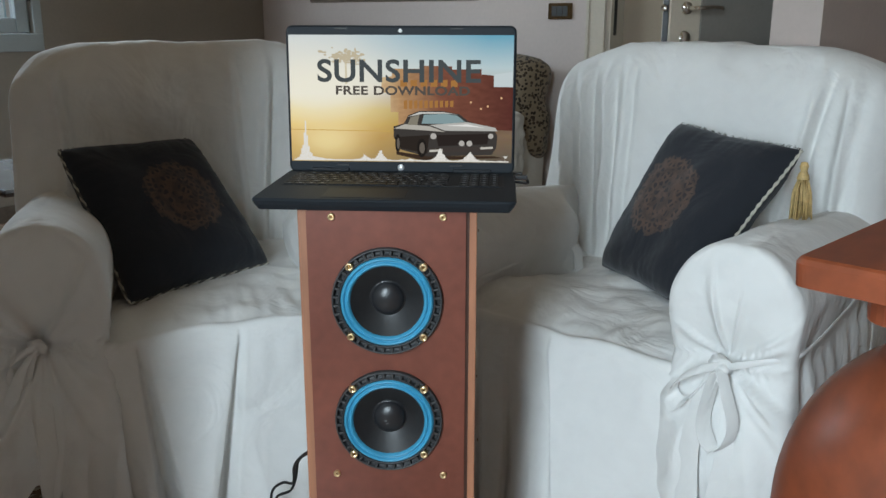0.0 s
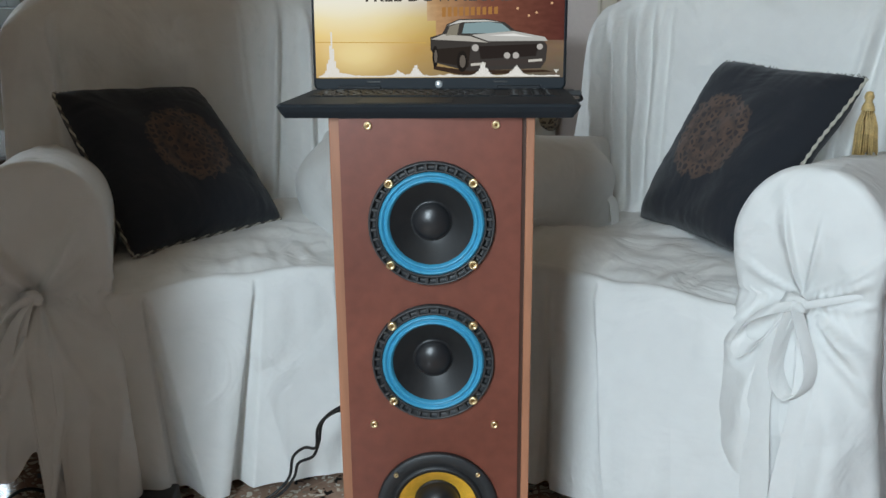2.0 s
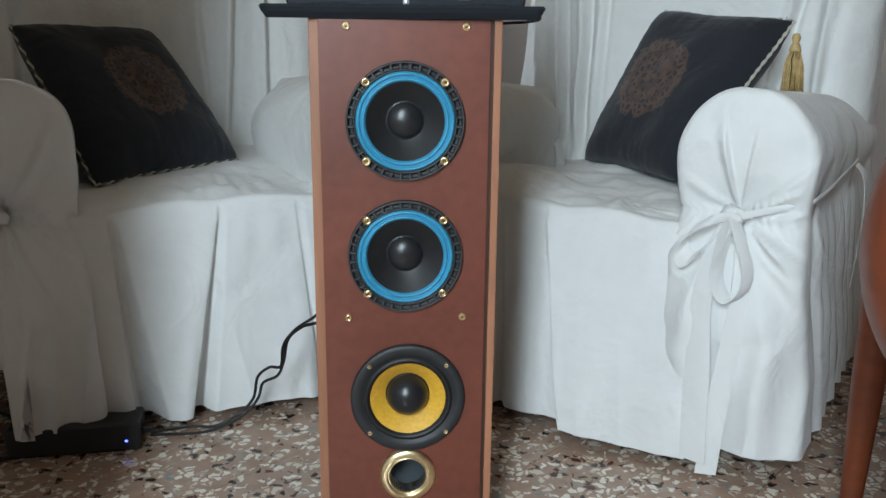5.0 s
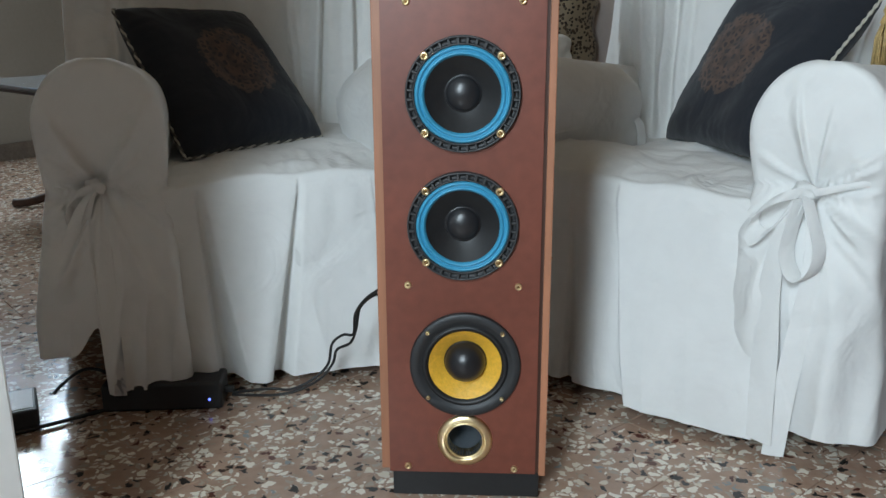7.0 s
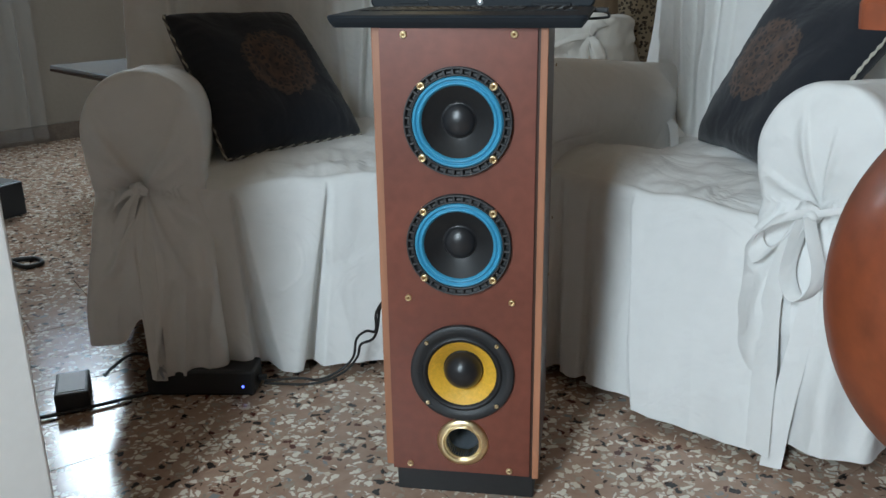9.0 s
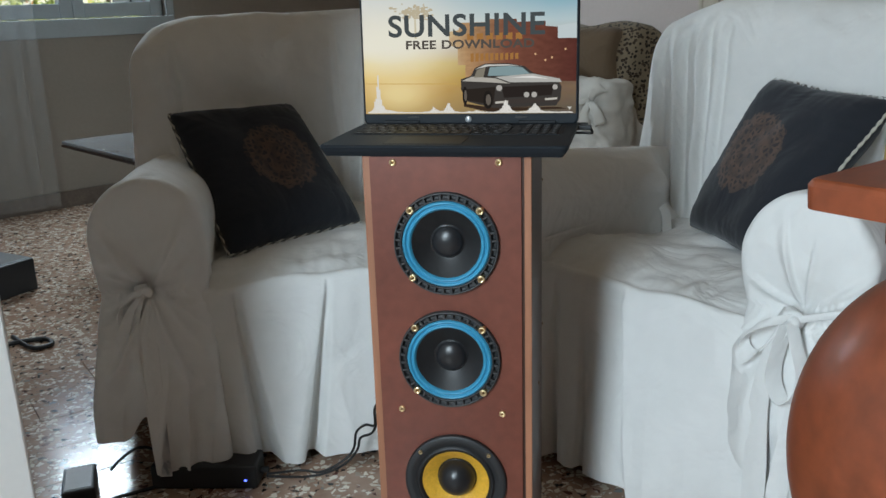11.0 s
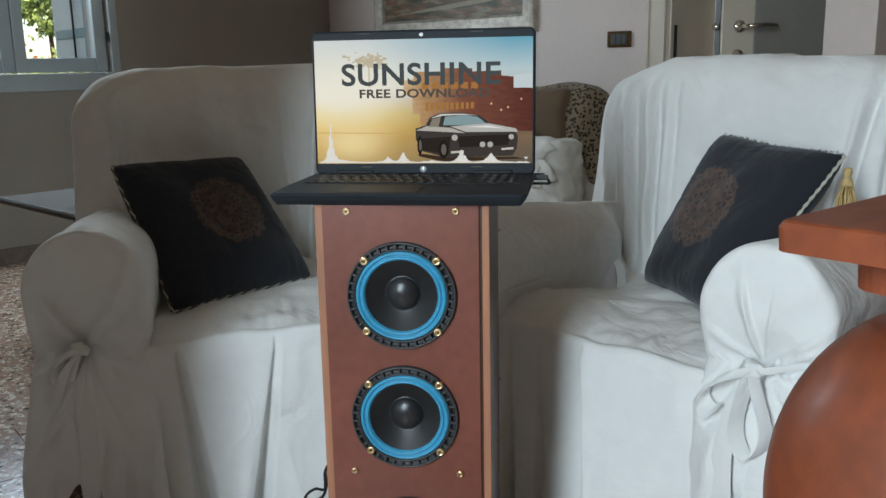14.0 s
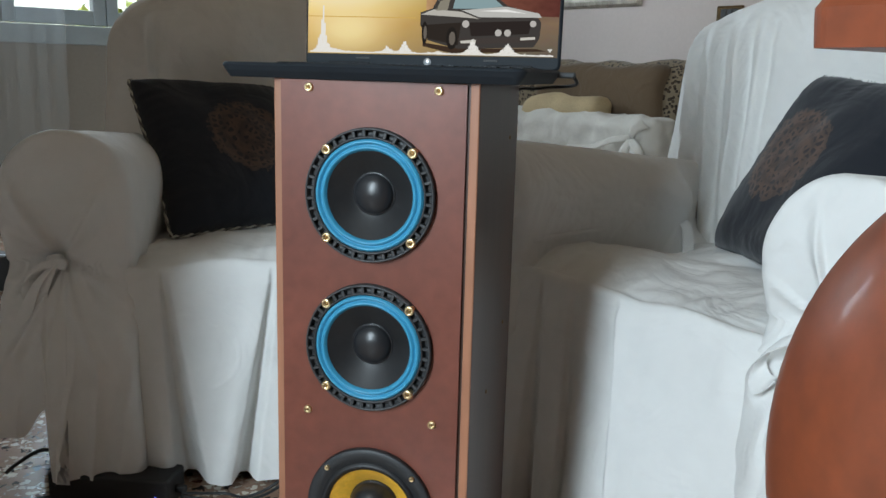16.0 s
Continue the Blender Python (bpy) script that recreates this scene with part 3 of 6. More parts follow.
# town, street and car of the picture
def town_glow():
    """The town lies in orange haze at its left and in dark red shade at its right."""
    m = glow("screen_town", (0.2, 0.1, 0.05), SCREEN)
    nt = m.node_tree
    tc, sep, r = nt.nodes.new("ShaderNodeTexCoord"), nt.nodes.new("ShaderNodeSeparateXYZ"), nt.nodes.new("ShaderNodeValToRGB")
    nz, mx = nt.nodes.new("ShaderNodeTexNoise"), nt.nodes.new("ShaderNodeMix")
    nz.inputs["Scale"].default_value, nz.inputs["Detail"].default_value = 14, 5
    els = r.color_ramp.elements
    els.new(0.3), els.new(0.6)
    for el, (p, c) in zip(els, ((0.0, (0.70, 0.52, 0.30)), (0.14, (0.50, 0.30, 0.15)), (0.46, (0.22, 0.085, 0.055)), (1.0, (0.11, 0.035, 0.028)))):
        el.position, el.color = p, (*c, 1)
    nt.links.new(tc.outputs["Generated"], sep.inputs[0])
    nt.links.new(tc.outputs["Generated"], nz.inputs["Vector"])
    nt.links.new(sep.outputs[0], r.inputs[0])
    mx.data_type, mx.blend_type = "RGBA", "OVERLAY"
    mx.inputs[0].default_value = 0.35
    nt.links.new(r.outputs[0], mx.inputs[6])
    nt.links.new(nz.outputs[0], mx.inputs[7])
    nt.links.new(mx.outputs[2], nt.nodes["Emission"].inputs[0])
    return m


town_glow()
patch("town", [(0.49, 0.28), (0.49, 0.40), (0.455, 0.40), (0.455, 0.54), (0.415, 0.56), (0.415, 0.67), (0.46, 0.68), (0.47, 0.74), (0.585, 0.74), (0.585, 0.765), (0.73, 0.76), (0.73, 0.735), (0.86, 0.74), (0.86, 0.70), (0.915, 0.69), (0.915, 0.605), (1.0, 0.60), (1.0, 0.26)], (0.15, 0.045, 0.03), 1)
for k in range(10):
    patch("town_window", [(0.515 + 0.023 * k, 0.425 + 0.002 * k), (0.530 + 0.023 * k, 0.425 + 0.002 * k), (0.530 + 0.023 * k, 0.495), (0.515 + 0.023 * k, 0.49)], (0.42, 0.20, 0.06), 2)
for k in range(6):
    patch("town_window", [(0.50 + 0.045 * k, 0.60), (0.53 + 0.045 * k, 0.60), (0.53 + 0.045 * k, 0.655), (0.50 + 0.045 * k, 0.65)], (0.26, 0.10, 0.05), 2)
for fx, fy in ((0.815, 0.48), (0.89, 0.45), (0.95, 0.515), (0.86, 0.43)):
    patch("town_lamp", oval(fx, fy, 0.005, 0.009, 10), (0.75, 0.45, 0.25), 2)
rnd = random.Random(21)
for k in range(90):
    fx, fy = 0.255 + 0.075 * rnd.gauss(0, 0.6), 0.83 + 0.035 * rnd.gauss(0, 0.7)
    patch("tree_leaf", oval(fx, fy, 0.004 + 0.008 * rnd.random(), 0.006 + 0.010 * rnd.random(), 6), (0.60, 0.53, 0.38), 2)
patch("tree_stem", [(0.252, 0.62), (0.262, 0.62), (0.260, 0.82), (0.252, 0.82)], (0.72, 0.66, 0.48), 2)
patch("cloud_shape", [(0.916, 0.602), (1.0, 0.602), (1.0, 0.72), (0.916, 0.70)], (0.62, 0.71, 0.73), 2)
CAR = [(0.468, 0.20), (0.468, 0.285), (0.515, 0.31), (0.535, 0.375), (0.585, 0.41), (0.69, 0.41), (0.765, 0.385), (0.805, 0.33), (0.915, 0.275), (0.935, 0.22), (0.93, 0.12), (0.91, 0.065), (0.62, 0.045), (0.50, 0.10)]
patch("car_body", CAR, (0.055, 0.050, 0.046), 3)
patch("car_lower_side", [(0.47, 0.20), (0.63, 0.22), (0.62, 0.07), (0.50, 0.11)], (0.03, 0.024, 0.02), 4)
patch("car_bonnet", [(0.63, 0.30), (0.80, 0.325), (0.925, 0.282), (0.935, 0.255), (0.70, 0.255)], (0.52, 0.52, 0.49), 4)
patch("car_roof", [(0.535, 0.365), (0.585, 0.402), (0.69, 0.402), (0.755, 0.385), (0.70, 0.392), (0.60, 0.388)], (0.66, 0.66, 0.62), 5)
patch("car_windscreen", [(0.595, 0.31), (0.605, 0.38), (0.70, 0.39), (0.755, 0.375), (0.79, 0.325), (0.70, 0.31)], (0.26, 0.37, 0.39), 4)
patch("car_side_window", [(0.53, 0.295), (0.545, 0.36), (0.585, 0.38), (0.575, 0.30)], (0.26, 0.24, 0.19), 4)
patch("car_stripe", [(0.47, 0.27), (0.52, 0.305), (0.63, 0.29), (0.70, 0.245), (0.62, 0.255)], (0.50, 0.48, 0.43), 4)
patch("bonnet_shine", [(0.70, 0.295), (0.80, 0.308), (0.88, 0.28), (0.82, 0.288)], (0.85, 0.85, 0.82), 5)
patch("car_grille", [(0.66, 0.22), (0.90, 0.235), (0.89, 0.15), (0.67, 0.13)], (0.028, 0.022, 0.02), 5)
patch("car_bumper", [(0.62, 0.115), (0.915, 0.135), (0.925, 0.10), (0.63, 0.075)], (0.06, 0.05, 0.045), 5)
for fx, fy, r, c in ((0.648, 0.21, 0.014, 0.5), (0.905, 0.215, 0.012, 0.45), (0.775, 0.155, 0.013, 0.75), (0.81, 0.155, 0.013, 0.75)):
    patch("car_lamp", oval(fx, fy, r, r * 1.75), (c, c * 0.96, c * 0.9), 6)
for fx, fy, rx in ((0.595, 0.115, 0.022), (0.487, 0.15, 0.012)):
    patch("car_wheel", oval(fx, fy, rx, 0.075), (0.02, 0.017, 0.015), 6)
    patch("car_rim", oval(fx + 0.002, fy, rx * 0.55, 0.045), (0.15, 0.13, 0.11), 7)
patch("car_chrome", [(0.63, 0.10), (0.69, 0.108), (0.69, 0.09), (0.63, 0.082)], (0.6, 0.58, 0.52), 7)
patch("car_chrome", [(0.86, 0.125), (0.915, 0.132), (0.915, 0.115), (0.86, 0.108)], (0.6, 0.58, 0.52), 7)
patch("car_shadow", [(0.48, 0.085), (0.62, 0.05), (0.92, 0.055), (0.96, 0.04), (0.60, 0.015), (0.48, 0.06)], (0.05, 0.032, 0.022), 3)
patch("corner_mark", [(0.962, 0.055), (0.982, 0.055), (0.972, 0.03)], (0.7, 0.7, 0.65), 4)
# sound bars along the lower edge
for k in range(150):
    fx = 0.012 + k * 0.0065
    hgt = 0.008 + 0.012 * abs(wave(k * 0.9, 3.1))
    for c0, w0, a0 in ((0.063, 0.016, 0.26), (0.066, 0.006, 0.08), (0.12, 0.03, 0.02), (0.335, 0.016, 0.045), (0.405, 0.016, 0.095), (0.54, 0.02, 0.015), (0.675, 0.018, 0.115), (0.81, 0.022, 0.08)):
        hgt += a0 * math.exp(-abs((fx - c0) / w0) ** 1.4) * (0.8 + 0.5 * abs(wave(k * 1.7, 8.2)))
    patch("sound_bar", [(fx, 0.006), (fx + 0.0062, 0.006), (fx + 0.0062, 0.006 + hgt), (fx, 0.006 + hgt)], (0.86, 0.85, 0.80), 8)
patch("street_line", [(0.0, 0.258), (0.45, 0.25), (0.45, 0.244), (0.0, 0.252)], (0.66, 0.43, 0.12), 2)


def lettering(words, fx0, fx1, fy, cap, weight, colour):
    cu = bpy.data.curves.new("lettering", "FONT")
    cu.body, cu.size, cu.offset, cu.space_character = words, 1.0, weight, 1.06
    ob = new("tmp", cu)
    bpy.context.view_layer.update()
    me = bpy.data.meshes.new_from_object(ob.evaluated_get(bpy.context.evaluated_depsgraph_get()))
    bpy.data.objects.remove(ob)
    xs = [v.co.x for v in me.vertices]
    ys = [v.co.y for v in me.vertices]
    x0, x1, y0, y1 = min(xs), max(xs), min(ys), max(ys)
    a, b = scr_xy(fx0, fy)
    c, _ = scr_xy(fx1, fy)
    for v in me.vertices:
        v.co.x, v.co.y, v.co.z = a + (v.co.x - x0) / (x1 - x0) * (c - a), b + (v.co.y - y0) / (y1 - y0) * cap * SCH, 0
    me.materials.append(glow("screen_ink", colour, SCREEN))
    ob = new("lettering", me)
    ob.parent, ob.matrix_basis = scr, pose(0, 0, 0.0018)
    ob["label"] = "bold dark capitals"
    return ob


lettering("SUNSHINE", 0.128, 0.858, 0.632, 0.180, 0.022, (0.075, 0.09, 0.095))
lettering("FREE DOWNLOAD", 0.21, 0.81, 0.533, 0.072, 0.030, (0.10, 0.09, 0.08))
# plug and lead in the right side
plug = thing("usb_plug", pose(0.104, 1.315, SZ1 + 0.011, 0, 0, -3.9), "small black plug and lead in the laptop side", "plug")
part("plug_body", box(0.026, 0.012, 0.007, (0.012, 0, 0), 0.0015), BLACK_PLASTIC, plug, smooth=False)
part("plug_body", box(0.020, 0.014, 0.006, (0.008, 0.035, -0.001), 0.0015), BLACK_PLASTIC, plug, smooth=False)
part("lead", tube(spline([(0.022, 0, 0), (0.026, 0.010, -0.010), (0.010, 0.036, -0.014), (-0.03, 0.055, -0.018), (-0.075, 0.080, -0.030), (-0.12, 0.095, -0.12), (-0.13, 0.090, -0.3), (-0.14, 0.10, -0.45)], 10), 0.0022, 8), BLACK_RUBBER, plug)

# ---------------------------------------------------------------- slipcovered armchairs


def ring_point(half, y0, y1, r, i, counts):
    """Point i of a rounded rectangle, counter-clockwise from its front left: counts are the steps along front, corner, side and back."""
    nf, nc, ns, nb = counts
    r = min(r, half * 0.98, (y1 - y0) * 0.49)
    runs = ((nf, lambda t: (-half + r + (2 * half - 2 * r) * t, y0)), (nc, lambda t: (half - r + r * math.sin(t * math.pi / 2), y0 + r - r * math.cos(t * math.pi / 2))),
            (ns, lambda t: (half, y0 + r + (y1 - y0 - 2 * r) * t)), (nc, lambda t: (half - r + r * math.cos(t * math.pi / 2), y1 - r + r * math.sin(t * math.pi / 2))),
            (nb, lambda t: (half - r - (2 * half - 2 * r) * t, y1)), (nc, lambda t: (-half + r - r * math.sin(t * math.pi / 2), y1 - r + r * math.cos(t * math.pi / 2))),
            (ns, lambda t: (-half, y1 - r - (y1 - y0 - 2 * r) * t)), (nc, lambda t: (-half + r - r * math.cos(t * math.pi / 2), y0 + r - r * math.sin(t * math.pi / 2))))
    for count, fn in runs:
        if i < count:
            return fn(i / count)
        i -= count
    return runs[0][1](0)


def ring_stack(levels, shape, n, cap=True):
    """Closed rings, one above another: shape(level, k, n) gives a point."""
    bm, rows = surface(lambda i, j: shape(levels[j], i, n), n, len(levels), True)
    if cap:
        c = sum((v.co for v in rows[-1]), Vector()) / n
        top = bm.verts.new(c)
        for i in range(n):
            bm.faces.new((rows[-1][i], rows[-1][(i + 1) % n], top))
    return bm


def pleat(perp, wide):
    """A fold with one steep and one gentle flank."""
    return math.exp(-(perp / (wide if perp > 0 else wide * 0.38)) ** 2)


def ridged(v):
    return 1.0 - 2.2 * abs(v)


# folds running from the tie over the front: angle, height, width, reach
FOLDS_TIED = ((1.92, 0.0130, 0.010, 0.19), (0.52, 0.0125, 0.012, 0.17), (0.24, 0.0135, 0.010, 0.14), (-0.10, 0.0100, 0.014, 0.13), (2.60, 0.0100, 0.012, 0.12), (1.28, 0.0070, 0.009, 0.15), (-0.62, 0.0190, 0.016, 0.17), (-1.05, 0.0090, 0.014, 0.24), (-2.45, 0.0040, 0.014, 0.15))
FOLDS_CURTAIN = ((2.20, 0.0210, 0.020, 0.20), (0.90, 0.0220, 0.020, 0.22), (2.75, 0.0090, 0.016, 0.14), (0.42, 0.0080, 0.016, 0.14), (-0.55, 0.0110, 0.016, 0.16), (-1.15, 0.0120, 0.015, 0.30), (-1.95, 0.0140, 0.015, 0.30), (-2.6, 0.0100, 0.016, 0.18))


def arm_cover(seed, knot, folds, slope, inner, hem_line=None):
    """One arm under its cover: a flat front panel under a rolled top, drawn in by a tie, loose to the floor.
    inner: the side on which the seat lies; slope: how fast the roll sinks towards the back."""
    zs = [0.022 + 0.0058 * i for i in range(92)] + [0.5545 + 0.0042 * i for i in range(19)]
    xk, zk = knot

    def shape(z, i, n):
        top = 0.632
        dome = 1.0 if z < 0.515 else math.sqrt(max(0.0, 1 - ((z - 0.515) / (top - 0.515)) ** 2))
        flare = smoothstep(zk, 0.02, z)
        waist = math.exp(-((z - zk) / 0.045) ** 2)
        half = (0.108 + 0.030 * flare - 0.007 * waist) * (0.06 + 0.94 * dome)
        y0 = -0.014 - 0.030 * smoothstep(zk, zk - 0.20, z) + 0.012 * waist + 0.03 * (1 - dome) ** 2
        x, y = ring_point(half, y0, 0.78, 0.017 if z > zk else 0.030, i, (150, 10, 70, 12))
        sgn = 1 if x > 0 else -1
        front = smoothstep(0.10, 0.0, y)
        side = 1 - front
        dx, dz = x - xk, z - zk
        rad = math.hypot(dx, dz)
        star = math.atan2(dz, dx + 1e-5)
        out = -0.020 * math.exp(-(rad / 0.040) ** 2)
        for ang, high, wide, reach in folds:
            ang += 0.10 * math.sin(seed * 3 + ang * 5)
            bend = ang + 1.2 * rad * math.cos(ang)
            dd = (star - bend + math.pi) % (2 * math.pi) - math.pi
            if abs(dd) < 1.4:
                perp = rad * math.sin(dd) * (1 if math.cos(ang) < 0 else -1)
                out += high * pleat(perp, wide * (0.35 + 6.0 * rad)) * smoothstep(0.0, 0.03, rad) * smoothstep(reach, reach * 0.45, rad)
        if dz < 0:
            u = dx / (0.22 + 0.78 * smoothstep(0.0, 0.20, -dz))
            deep = smoothstep(0.0, 0.28, -dz)
            out += (0.004 + 0.011 * deep) * ridged(wave(u * 17, z * 1.6, seed)) + 0.010 * deep * math.sin(u * 46 + seed * 2 + 2.0 * wave(u * 8, z * 2, seed))
        out += 0.003 * wave(x * 26, z * 22, seed + 5)
        y -= front * out
        # the roll above the tie is smooth, the skirt below hangs in gathers
        low = smoothstep(zk + 0.03, zk - 0.04, z + 0.05 * y)
        x += side * sgn * low * (0.010 * ridged(wave(y * 15 + 0.6 * z, z * 1.2, seed + 3)) + 0.005 * math.sin(y * 80 + 3 * wave(y * 7, z, seed)) - 0.006)
        x += side * sgn * (1 - low) * 0.006 * wave(y * 7, z * 9, seed)
        if inner == sgn:
            x -= sgn * 0.024 * flare
            roll = smoothstep(0.30, 0.46, z) * side
            x += sgn * roll * (0.022 * smoothstep(0.10, 0.34, y) - 0.085 * smoothstep(0.42, 0.56, y)) * min(1.0, abs(x) / half) ** 2 * (half / 0.108)
        lump = 0.0035 * wave(x * 12, y * 6, z * 12 + seed)
        hem = 0.012 * flare * wave(x * 12, y * 9, seed + 9)
        if hem_line:
            hem += hem_line(x, y) * smoothstep(zk, 0.02, z)
        zz = z + hem + lump - slope * max(0.0, y) * smoothstep(0.40, 0.60, z)
        return Vector((x + lump, y + lump, zz))
    return ring_stack(zs, shape, 150 + 40 + 140 + 12)


def short_hem(x, y):
    """The hem hangs clear of the floor."""
    return 0.028


def open_corner(x, y):
    """The hem is drawn up at the outer front corner and gapes beside it."""
    k = smoothstep(0.40, 0.15, y)
    return 0.026 + k * smoothstep(-0.030, -0.035, x) * (0.070 + 0.055 * smoothstep(-0.080, -0.035, x))


def seat_cover(seed, pleats, step, spread, crown=0.0):
    """The seat and its front skirt in one sheet, with a seam along the front edge and pleats below.
    pleats: (x at the seam, x at the hem, opening at the hem, depth); step: how far the cloth beyond the middle stands out."""
    prof = [(0.66 - 0.02 * i, 0.415 - 0.010 * smoothstep(0.6, 0.0, 0.66 - 0.02 * i)) for i in range(31)]
    prof += [(0.050, 0.404), (0.036, 0.401), (0.024, 0.3985), (0.016, 0.3965), (0.010, 0.4015), (0.004, 0.4030), (-0.003, 0.3985), (-0.006, 0.389)]
    prof += [(-0.010 - spread * (i / 44) ** 0.8, 0.380 - 0.0081 * i) for i in range(45)]
    nx = 280
    first = 38

    def at(i, j):
        x = -0.285 + 0.57 * i / (nx - 1)
        y, z = prof[j]
        if j > first:
            low = (0.385 - z) / 0.36
            skirt = smoothstep(0.385, 0.06, z)
            for x0, x1, gap, deep in pleats:
                mid = x0 + (x1 - x0) * low
                g = 0.002 + gap * low
                inside = smoothstep(-g - 0.004, -g * 0.6, x - mid) * smoothstep(g + 0.012, 0.0, x - mid)
                y += deep * inside * (0.15 + 0.85 * low)
                y -= 0.010 * low * math.exp(-((x - mid + g + 0.018) / 0.018) ** 2)
            y -= step * (0.12 + 0.88 * skirt) * smoothstep(-0.003, 0.003, x + 0.013 - 0.078 * low) * math.exp(-max(0.0, x) / 0.24)
            y -= (0.004 if step else 0.008) * skirt * math.sin(x * 24 + seed + wave(x * 5, z * 3, seed)) + 0.016 * skirt * wave(x * 9, z * 2.2, seed)
            y -= (0.004 if step else 0.009) * skirt * ridged(wave(x * 13 + 1.5 * z, z * 1.5, seed + 6))
            # dents below the seam
            y += 0.006 * math.exp(-((low - 0.12) / 0.10) ** 2) * wave(x * 30, 1.7, seed)
            z += 0.010 * skirt * wave(x * 7, seed)
        else:
            near = smoothstep(0.30, 0.03, y)
            z += 0.006 * wave(x * 8, y * 8, seed) + 0.012 * math.exp(-((x) / 0.2) ** 2)
            z += near * (0.007 * wave(x * 20 + 3 * y, y * 9, seed) + 0.005 * wave(x * 46, y * 14, seed + 2)) * smoothstep(-0.01, 0.05, y)
            z += (1 - near) * 0.006 * wave(x * 14, y * 16 + x * 6, seed + 4)
            z += 0.0065 * max(0.0, ridged(wave(x * 9 + 4 * y, y * 15 - x * 5, seed + 8))) * smoothstep(0.0, 0.06, y)
            z += crown * (math.exp(-((y - 0.12) / 0.10) ** 2) * smoothstep(0.02, -0.20, x) - 0.8 * smoothstep(0.2, 0.45, y) * smoothstep(-0.08, -0.20, x))
            lip = smoothstep(0.05, 0.0, y)
            z += lip * (0.006 * wave(x * 9, seed + 3) - 0.005 * math.exp(-((x - 0.01) / 0.05) ** 2))
        return Vector((x, y, z))
    bm, _ = surface(at, nx, len(prof))
    bmesh.ops.reverse_faces(bm, faces=bm.faces[:])
    return bm


def back_cover(seed, creases):
    """The back: tall, leaning, with rounded shoulders and cloth hanging in creases to the floor."""
    zs = [0.02 + 0.02 * i for i in range(36)] + [0.735 + 0.0105 * i for i in range(18)]

    def shape(z, i, n):
        top = 0.918
        dome = 1.0 if z < 0.76 else math.sqrt(max(0.0, 1 - ((z - 0.76) / (top - 0.757)) ** 2))
        domex = 1.0 if z < 0.74 else (max(0.0, 1 - ((z - 0.74) / (top - 0.735)) ** 3.2)) ** 0.5
        half = 0.425 * (0.35 + 0.65 * domex) - 0.012 * smoothstep(0.3, 0.75, z)
        thick = 0.125 * (0.15 + 0.85 * dome)
        flare = smoothstep(0.5, 0.02, z)
        yc = 0.72 + 0.13 * (z - 0.4)
        x, y = ring_point(half + 0.04 * flare, yc - thick - 0.02 * flare, yc + thick + 0.02 * flare, 0.09, i, (200, 12, 12, 60))
        s = y - yc
        if s < 0 and z > 0.3:
            y -= 0.015 * math.cos(x * 3.2)
        for x0, slant, amp in creases:
            xc = x0 + slant * (0.9 - z)
            d = (x - xc) / 0.013
            if s < 0:
                y -= 1.7 * amp * math.exp(-d * d) * smoothstep(0.92, 0.8, z) * smoothstep(0.35, 0.5, z)
                y += 1.3 * amp * math.exp(-((x - xc - 0.016) / 0.010) ** 2) * smoothstep(0.92, 0.8, z) * smoothstep(0.35, 0.5, z)
        lump = 0.007 * wave(x * 5, y * 5, z * 5 + seed) + 0.004 * wave(x * 18 + seed, y * 9, z * 7)
        if s < 0:
            # drawn folds falling from the top edge and slack ones towards the arms
            hang = smoothstep(0.90, 0.80, z)
            y -= 0.007 * hang * ridged(wave(x * 10 + 0.8 * z, z * 1.1, seed + 2)) * smoothstep(0.12, 0.36, abs(x))
            y -= 0.004 * ridged(wave(x * 7 + 5 * z, z * 8 - 4 * x, seed + 11)) * smoothstep(0.60, 0.84, z)
        x += 0.008 * flare * math.sin(y * 40 + seed)
        y += lump
        zz = z + (0.010 * wave(x * 7, seed, 2.0) + 0.005 * wave(x * 22, seed)) * smoothstep(0.6, 0.85, z)
        return Vector((x + lump * 0.6, y, zz))
    return ring_stack(zs, shape, 200 + 48 + 24 + 60)


def strip(points, widths, thick=0.0018, tilt=(1, 0, 0)):
    """A cloth ribbon along points, bulging a little; tilt is the way its width lies."""
    pts = [Vector(p) for p in points]
    m = len(pts)
    wv = Vector(tilt).normalized()

    def at(i, j):
        d = (pts[min(j + 1, m - 1)] - pts[max(j - 1, 0)]).normalized()
        nrm = wv.cross(d).normalized()
        if nrm.y > 0:
            nrm = -nrm
        k = i if i < 5 else 9 - i
        w0 = widths[min(j, len(widths) - 1)]
        bulge = 0.0014 * (1 - abs(k - 2) / 2)
        return pts[j] + wv * w0 * (k - 2) / 4 + nrm * (bulge + (thick / 2 if i < 5 else -thick / 2))
    bm, rows = surface(at, 10, m, True)
    bm.faces.new(rows[0])
    bm.faces.new(rows[-1])
    bmesh.ops.recalc_face_normals(bm, faces=bm.faces[:])
    return bm


def knot_mesh(seed):
    bm = bmesh.new()
    bmesh.ops.create_icosphere(bm, subdivisions=3, radius=0.017)
    for v in bm.verts:
        n = v.co.normalized()
        v.co += n * (0.004 * math.sin(n.z * 9 + n.x * 5 + seed) + 0.004 * wave(n.x * 2 + seed, n.y * 2, n.z * 2))
    return bm


